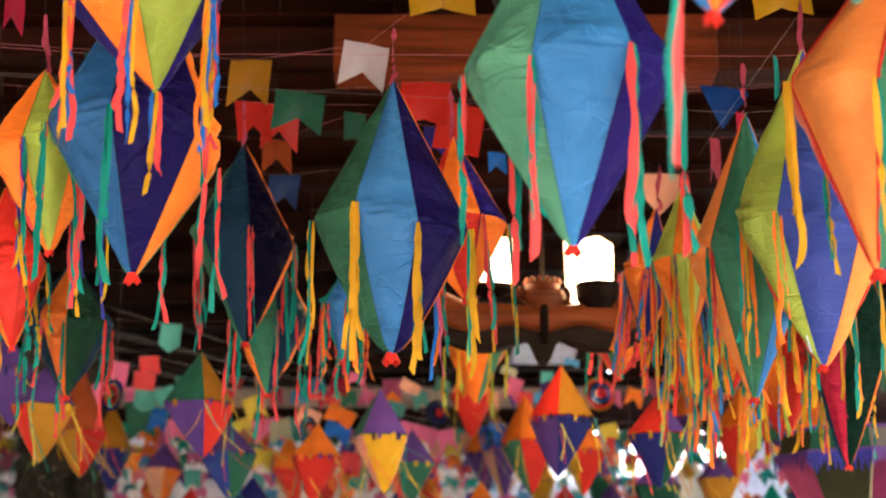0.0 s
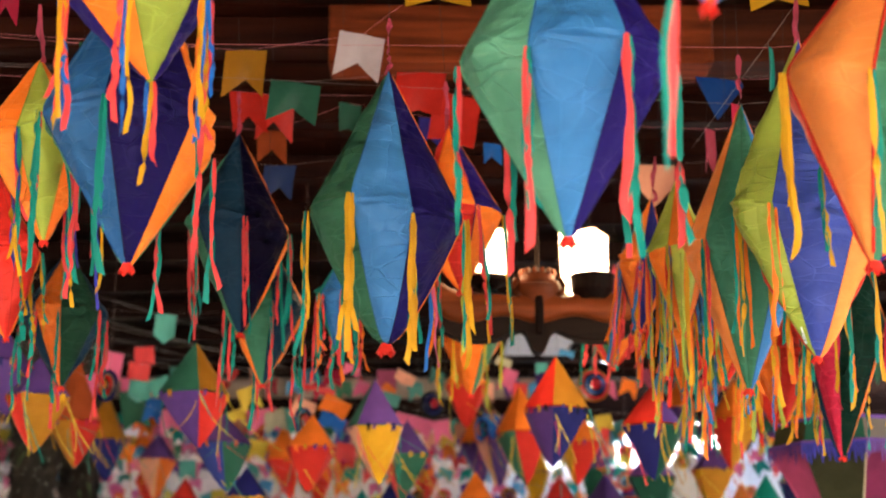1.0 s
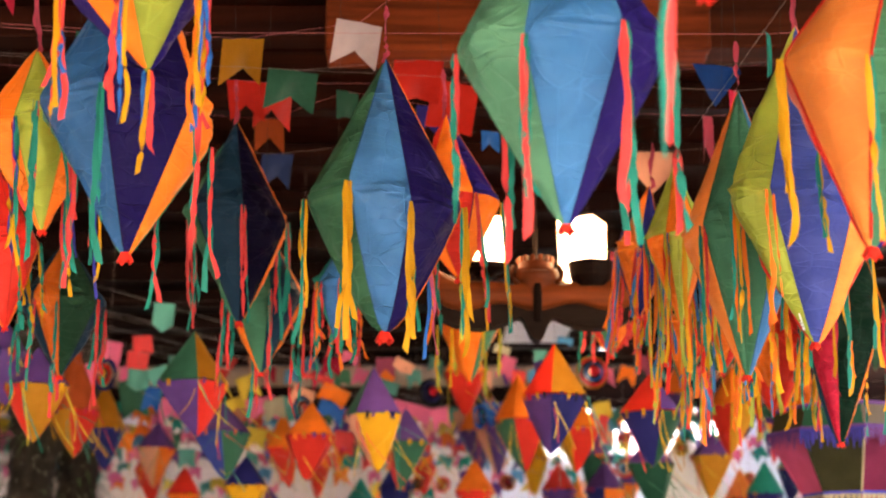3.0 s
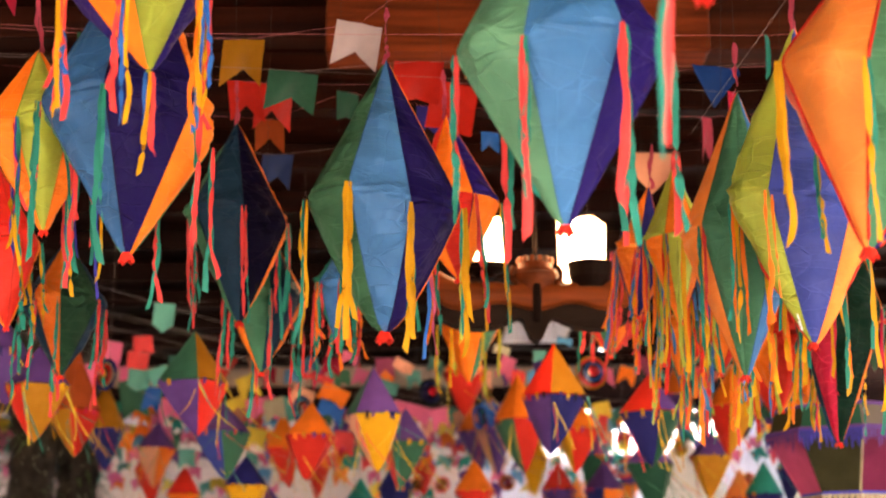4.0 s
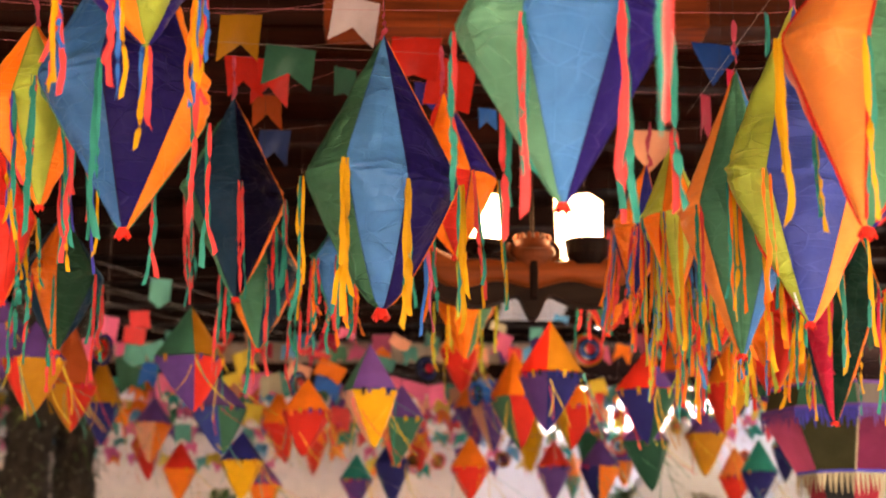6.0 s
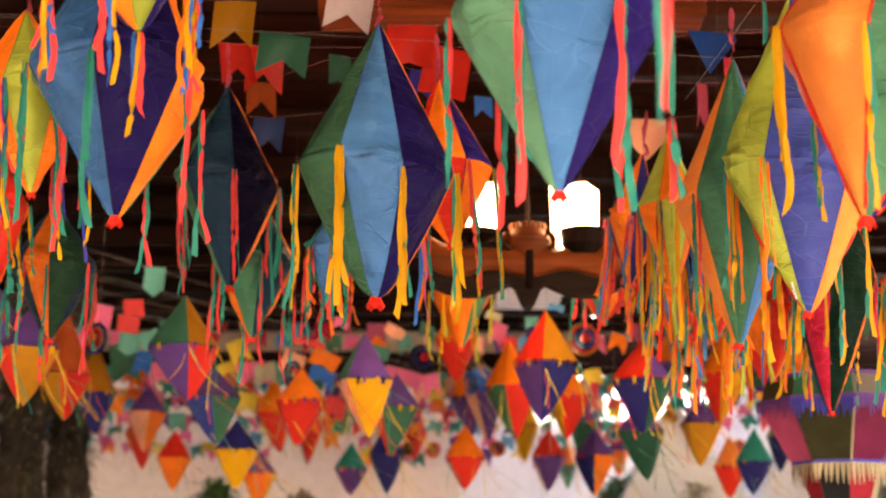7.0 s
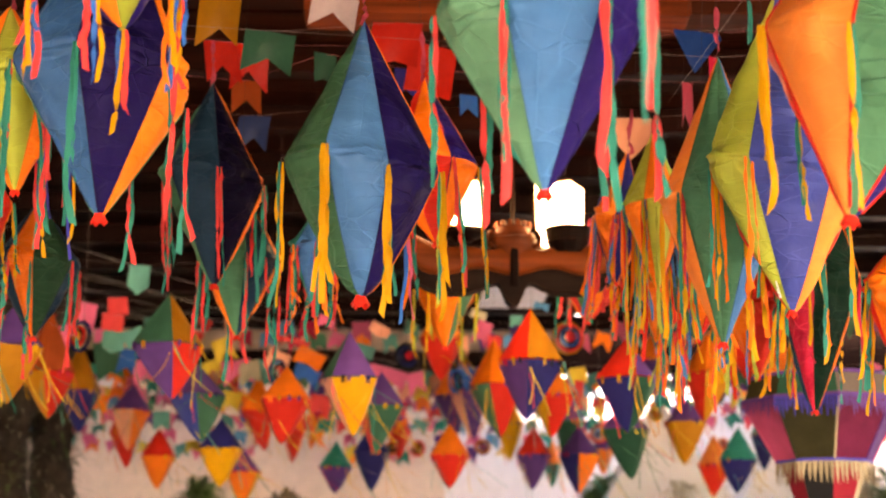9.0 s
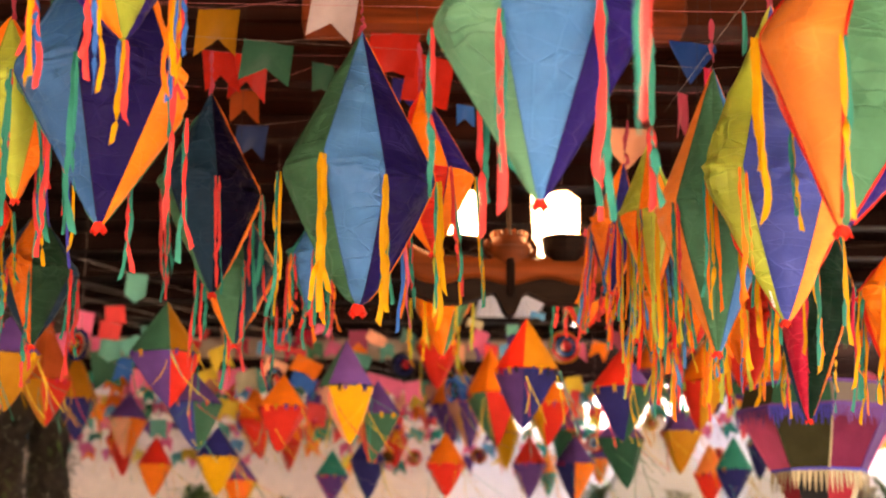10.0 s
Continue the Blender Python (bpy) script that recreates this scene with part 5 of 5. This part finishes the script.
paper_balloon(2.023, 18.995, 3.582, 0.2, 0.364, 0.47, 29, ['violet'], ['green'], "violet and green paper balloon with streamers")
paper_balloon(3.428, 18.317, 3.492, 0.2, 0.308, 0.454, 29, ['violet'], ['ochre', 'yellow', 'ochre', 'yellow'], "violet and ochre and yellow paper balloon with streamers")
paper_balloon(4.135, 20.069, 3.1, 0.179, 0.419, 0.384, 28, ['orange'], ['red'], "orange and red paper balloon with streamers")
paper_balloon(-0.171, 19.233, 3.512, 0.179, 0.299, 0.408, 11, ['violet'], ['red'], "violet and red paper balloon with streamers")
paper_balloon(2.729, 16.241, 3.997, 0.192, 0.357, 0.417, 20, ['orange'], ['orange', 'violet', 'orange', 'violet'], "orange and orange and violet paper balloon with streamers")
paper_balloon(-1.257, 19.815, 3.794, 0.17, 0.348, 0.422, 34, ['pink'], ['orange'], "pink and orange paper balloon with streamers")
paper_balloon(2.599, 19.815, 3.302, 0.169, 0.323, 0.351, 23, ['violet'], ['orange'], "violet and orange paper balloon with streamers")
paper_balloon(1.967, 20.5, 3.152, 0.143, 0.379, 0.329, 25, ['orange'], ['teal'], "orange and teal paper balloon with streamers")
pennant_string("glossy plastic pennants on a cord under the wooden ceiling", "pink",
    (-0.338, 6, 4.152, 0.204, 0.222, "white", 10, 8, 0.42, 1),
    (-0.851, 6, 4.075, 0.190, 0.225, "ochre", -8, 3, 0.42, 1),
    (-0.011, 6, 4.42, 0.295, 0.148, "yellow", 6, -3, 0.42, 1))
pennant_string("glossy plastic pennants on a cord under the wooden ceiling", "grey",
    (-0.651, 6.233, 4.014, 0.228, 0.207, "bottle", 6, 6, 0.42, 1),
    (-0.076, 6.233, 4.064, 0.234, 0.218, "red", -12, 6, 0.2, 1),
    (1.285, 6.233, 4.036, 0.218, 0.041, "royal", 8, 3, -3.9, 1))
pennant_string("glossy plastic pennants on a cord under the wooden ceiling", "pink",
    (-0.966, 6.867, 4.208, 0.182, 0.222, "red", 25, -6, 0.42, 3),
    (-0.809, 6.867, 4.19, 0.211, 0.228, "red", -20, 12, 0.42, 2),
    (0.102, 6.867, 4.193, 0.239, 0.271, "red", 12, 10, 0.1, 3))
pennant_string("glossy plastic pennants on a cord under the wooden ceiling", "grey",
    (1.314, 5.2, 4.048, 0.221, 0.137, "yellow", -6, -3, 0.42, 1),
    (-1.666, 5.2, 4.032, 0.088, 0.176, "crimson", 50, 0, 0.42, 1))
pennant_string("glossy plastic pennants on a cord under the wooden ceiling", "pink",
    (-0.848, 7, 4.05, 0.150, 0.19, "rust", 15, 0, 0.42, 4),
    (-0.453, 7, 4.197, 0.124, 0.162, "bottle", 30, 0, 0.2, 1),
    (1.386, 7, 4.059, 0.078, 0.26, "rose", 40, 0, 0.42, 1),
    (-0.041, 7, 4.12, 0.116, 0.173, "indigo", 10, 0, 0.42, 1))
pennant_string("glossy plastic pennants on a cord under the wooden ceiling", "grey",
    (-0.838, 7.333, 3.97, 0.178, 0.20, "slate", -15, 5, 0.42, 1),
    (1.158, 7.333, 3.976, 0.198, 0.126, "peach", -8, 4, -0.8, 1),
    (0.288, 7.333, 4.096, 0.102, 0.121, "azure", 20, 0, 0.42, 1))
pennant_string("glossy plastic pennants on a cord under the wooden ceiling", "pink",
    (1.279, 5.2, 3.76, 0.057, 0.152, "teal", 60, 0, -0.2, 1),
    (-1.359, 5.2, 3.772, 0.052, 0.109, "green", 50, 0, -0.2, 1))
pennant_string("glossy plastic pennants on a cord under the wooden ceiling", "grey",
    (1.284, 5.9, 3.788, 0.059, 0.171, "crimson", 40, 0, 0.42, 1))
pennant_string("string of bright pennants among the small paper balloons", "grey",
    (-2.008, 10.5, 3.839, 0.154, 0.164, "mint", 5, 4, -0.35, 1))
pennant_string("string of bright pennants among the small paper balloons", "grey",
    (-2.308, 11.2, 3.729, 0.167, 0.136, "coral", -12, 0, 0.1, 2),
    (-2.536, 11.2, 3.684, 0.161, 0.227, "pink", 25, 8, 0.42, 3),
    (1.015, 11.2, 3.704, 0.118, 0.064, "sky", 0, 14, 0.3, 4))
pennant_string("string of bright pennants among the small paper balloons", "grey",
    (-2.453, 11.8, 3.710, 0.175, 0.133, "coral", 10, 6, -0.3, 0),
    (-2.825, 11.8, 3.625, 0.173, 0.249, "pink", -20, -14, 0.42, 1),
    (-2.441, 11.8, 3.559, 0.182, 0.135, "mint", 0, 8, -0.35, 2),
    (-2.307, 11.8, 3.578, 0.173, 0.144, "mint", 20, -24, 0.1, 3),
    (-0.699, 11.8, 3.697, 0.134, 0.115, "pink", 0, 14, 0.42, 4),
    (-0.250, 11.8, 3.626, 0.173, 0.081, "peach", 0, 28, -0.3, 0),
    (0.856, 11.8, 3.712, 0.105, 0.105, "mint", 0, 0, 0.3, 1),
    (0.608, 11.8, 3.655, 0.127, 0.201, "pink", 10, 20, 0.3, 2),
    (0.553, 11.8, 3.750, 0.134, 0.077, "cream", 0, 18, 0.2, 3),
    (0.681, 11.8, 3.542, 0.115, 0.134, "coral", 0, 8, 0.2, 4))
pennant_string("string of bright pennants among the small paper balloons", "grey",
    (-2.676, 12.6, 3.602, 0.229, 0.338, "bottle", 10, -10, 0.2, 0),
    (-2.460, 12.6, 3.532, 0.154, 0.225, "azure", 0, 12, 0.3, 1),
    (-1.691, 12.6, 3.632, 0.180, 0.225, "lemon", -15, -20, 0.42, 2),
    (-1.148, 12.6, 3.523, 0.201, 0.184, "peach", 15, 20, 0.1, 3),
    (-0.861, 12.6, 3.533, 0.260, 0.164, "orange", -10, 26, 0.2, 4),
    (-1.051, 12.6, 3.643, 0.307, 0.051, "coral", 0, 10, 0.2, 0),
    (-0.405, 12.6, 3.583, 0.191, 0.123, "mint", -15, 18, 0.2, 1))
pennant_string("string of bright pennants among the small paper balloons", "grey",
    (-1.919, 13.6, 3.578, 0.213, 0.144, "lemon", 10, -25, 0.42, 2),
    (-1.669, 13.6, 3.589, 0.294, 0.243, "pink", 20, -10, 0.42, 3),
    (-1.546, 13.6, 3.578, 0.202, 0.232, "cream", -10, -12, 0.3, 4),
    (-1.354, 13.6, 3.578, 0.221, 0.147, "mint", 0, 14, -0.2, 0),
    (-0.222, 13.6, 3.525, 0.348, 0.177, "pink", 10, 14, 0.42, 1),
    (0.018, 13.6, 3.482, 0.166, 0.221, "pink", 0, -12, 0.42, 2),
    (-0.969, 13.6, 3.536, 0.259, 0.199, "azure", 20, 20, 0.42, 3),
    (0.498, 13.6, 3.536, 0.144, 0.243, "azure", 0, 10, 0.3, 4),
    (0.643, 13.6, 3.536, 0.166, 0.177, "violet", 0, -6, 0.1, 0),
    (1.550, 13.6, 3.537, 0.155, 0.166, "lemon", 5, -10, 0.2, 1),
    (1.515, 13.6, 3.419, 0.206, 0.276, "coral", -15, 8, 0.42, 2),
    (-0.659, 13.6, 3.482, 0.166, 0.221, "teal", 0, 8, 0.42, 3),
    (-2.517, 13.6, 3.589, 0.224, 0.243, "pink", 10, -6, 0.3, 4))
pennant_string("string of bright pennants among the small paper balloons", "grey",
    (1.796, 15.2, 3.454, 0.148, 0.161, "peach", 0, 4, 0.42, 0),
    (-1.879, 15.2, 3.495, 0.210, 0.210, "lemon", 0, 10, 0.3, 1),
    (-1.264, 15.2, 3.288, 0.185, 0.247, "orange", 0, -10, 0.42, 2),
    (-0.959, 15.2, 3.465, 0.213, 0.272, "coral", 10, 6, 0.42, 3),
    (-0.128, 15.2, 3.394, 0.173, 0.173, "crimson", 0, 10, 0.42, 4),
    (-2.612, 15.2, 3.287, 0.173, 0.210, "mint", 0, 0, 0.3, 0),
    (-3.270, 15.2, 3.453, 0.255, 0.185, "orange", -14, 10, 0.2, 1),
    (-1.727, 15.2, 3.347, 0.161, 0.198, "azure", 0, -8, 0.42, 2),
    (-0.425, 15.2, 3.495, 0.138, 0.162, "lemon", 10, -5, -0.3, 3))
rosette(-2.192, 9.6, 3.156, 0.104, ['red', 'yellow', 'black', 'red', 'ecru', 'navy'], "round pleated paper fan with red middle and navy rim", (-38, 0))
rosette(-0.050, 11, 3.244, 0.102, ['red', 'crimson', 'black', 'navy', 'slate', 'black'], "round pleated paper fan with red middle and black rim", (25, 0))
rosette(1.104, 10.2, 3.263, 0.119, ['red', 'crimson', 'black', 'azure', 'black', 'coral', 'ochre'], "round pleated paper fan with red middle and ochre rim", (10, 0))
rosette(-1.084, 11.5, 3.182, 0.111, ['crimson', 'red', 'coral', 'black', 'sky', 'navy'], "round pleated paper fan with crimson middle and navy rim", (55, 0))
rosette(0.364, 12.5, 3.252, 0.101, ['red', 'black', 'teal', 'navy', 'azure'], "round pleated paper fan with red middle and azure rim", (60, 0))
rosette(0.796, 16.5, 3.037, 0.093, ['coral', 'black', 'orange', 'ochre'], "round pleated paper fan with coral middle and ochre rim", (10, 0))
rosette(2.066, 16, 3.142, 0.109, ['navy', 'sky', 'peach', 'crimson'], "round pleated paper fan with navy middle and crimson rim", (-20, 0))
rosette(2.851, 17, 3.469, 0.089, ['red', 'ochre', 'lemon'], "round pleated paper fan with red middle and lemon rim", (5, 0))
rosette(3.964, 18.5, 3.255, 0.082, ['crimson', 'red', 'orange'], "round pleated paper fan with crimson middle and orange rim", (0, 0))
rosette(-0.254, 18, 3.154, 0.087, ['ochre', 'black', 'orange'], "round pleated paper fan with ochre middle and orange rim", (20, 0))
rosette(1.468, 17.5, 3.138, 0.091, ['red', 'orange', 'lemon'], "round pleated paper fan with red middle and lemon rim", (30, 0))
rosette(0.075, 18.5, 3.190, 0.104, ['red', 'ochre', 'coral'], "round pleated paper fan with red middle and coral rim", (-25, 0))


# dark glass globe lamp close under the ceiling
globe = thing("pendant_lamp", (0.36, 6.0, 4.42), "unlit dark glass globe lamp hung from the ceiling", "lamp")
bm = bmesh.new()
bmesh.ops.create_uvsphere(bm, u_segments=28, v_segments=16, radius=0.15)
part("globe", bm, IRON, globe, "dark glass globe", True)
bm = bmesh.new()
lathe(bm, [(0.03, 0.25), (0.06, 0.20), (0.065, 0.13), (0.05, 0.12)], 16)
part("cap", bm, DARKWOOD, globe)
bm = bmesh.new()
tube(bm, [(0, 0, 0.24), (0, 0, CEIL - 4.42)], 0.006, 6)
part("cord", bm, IRON, globe)
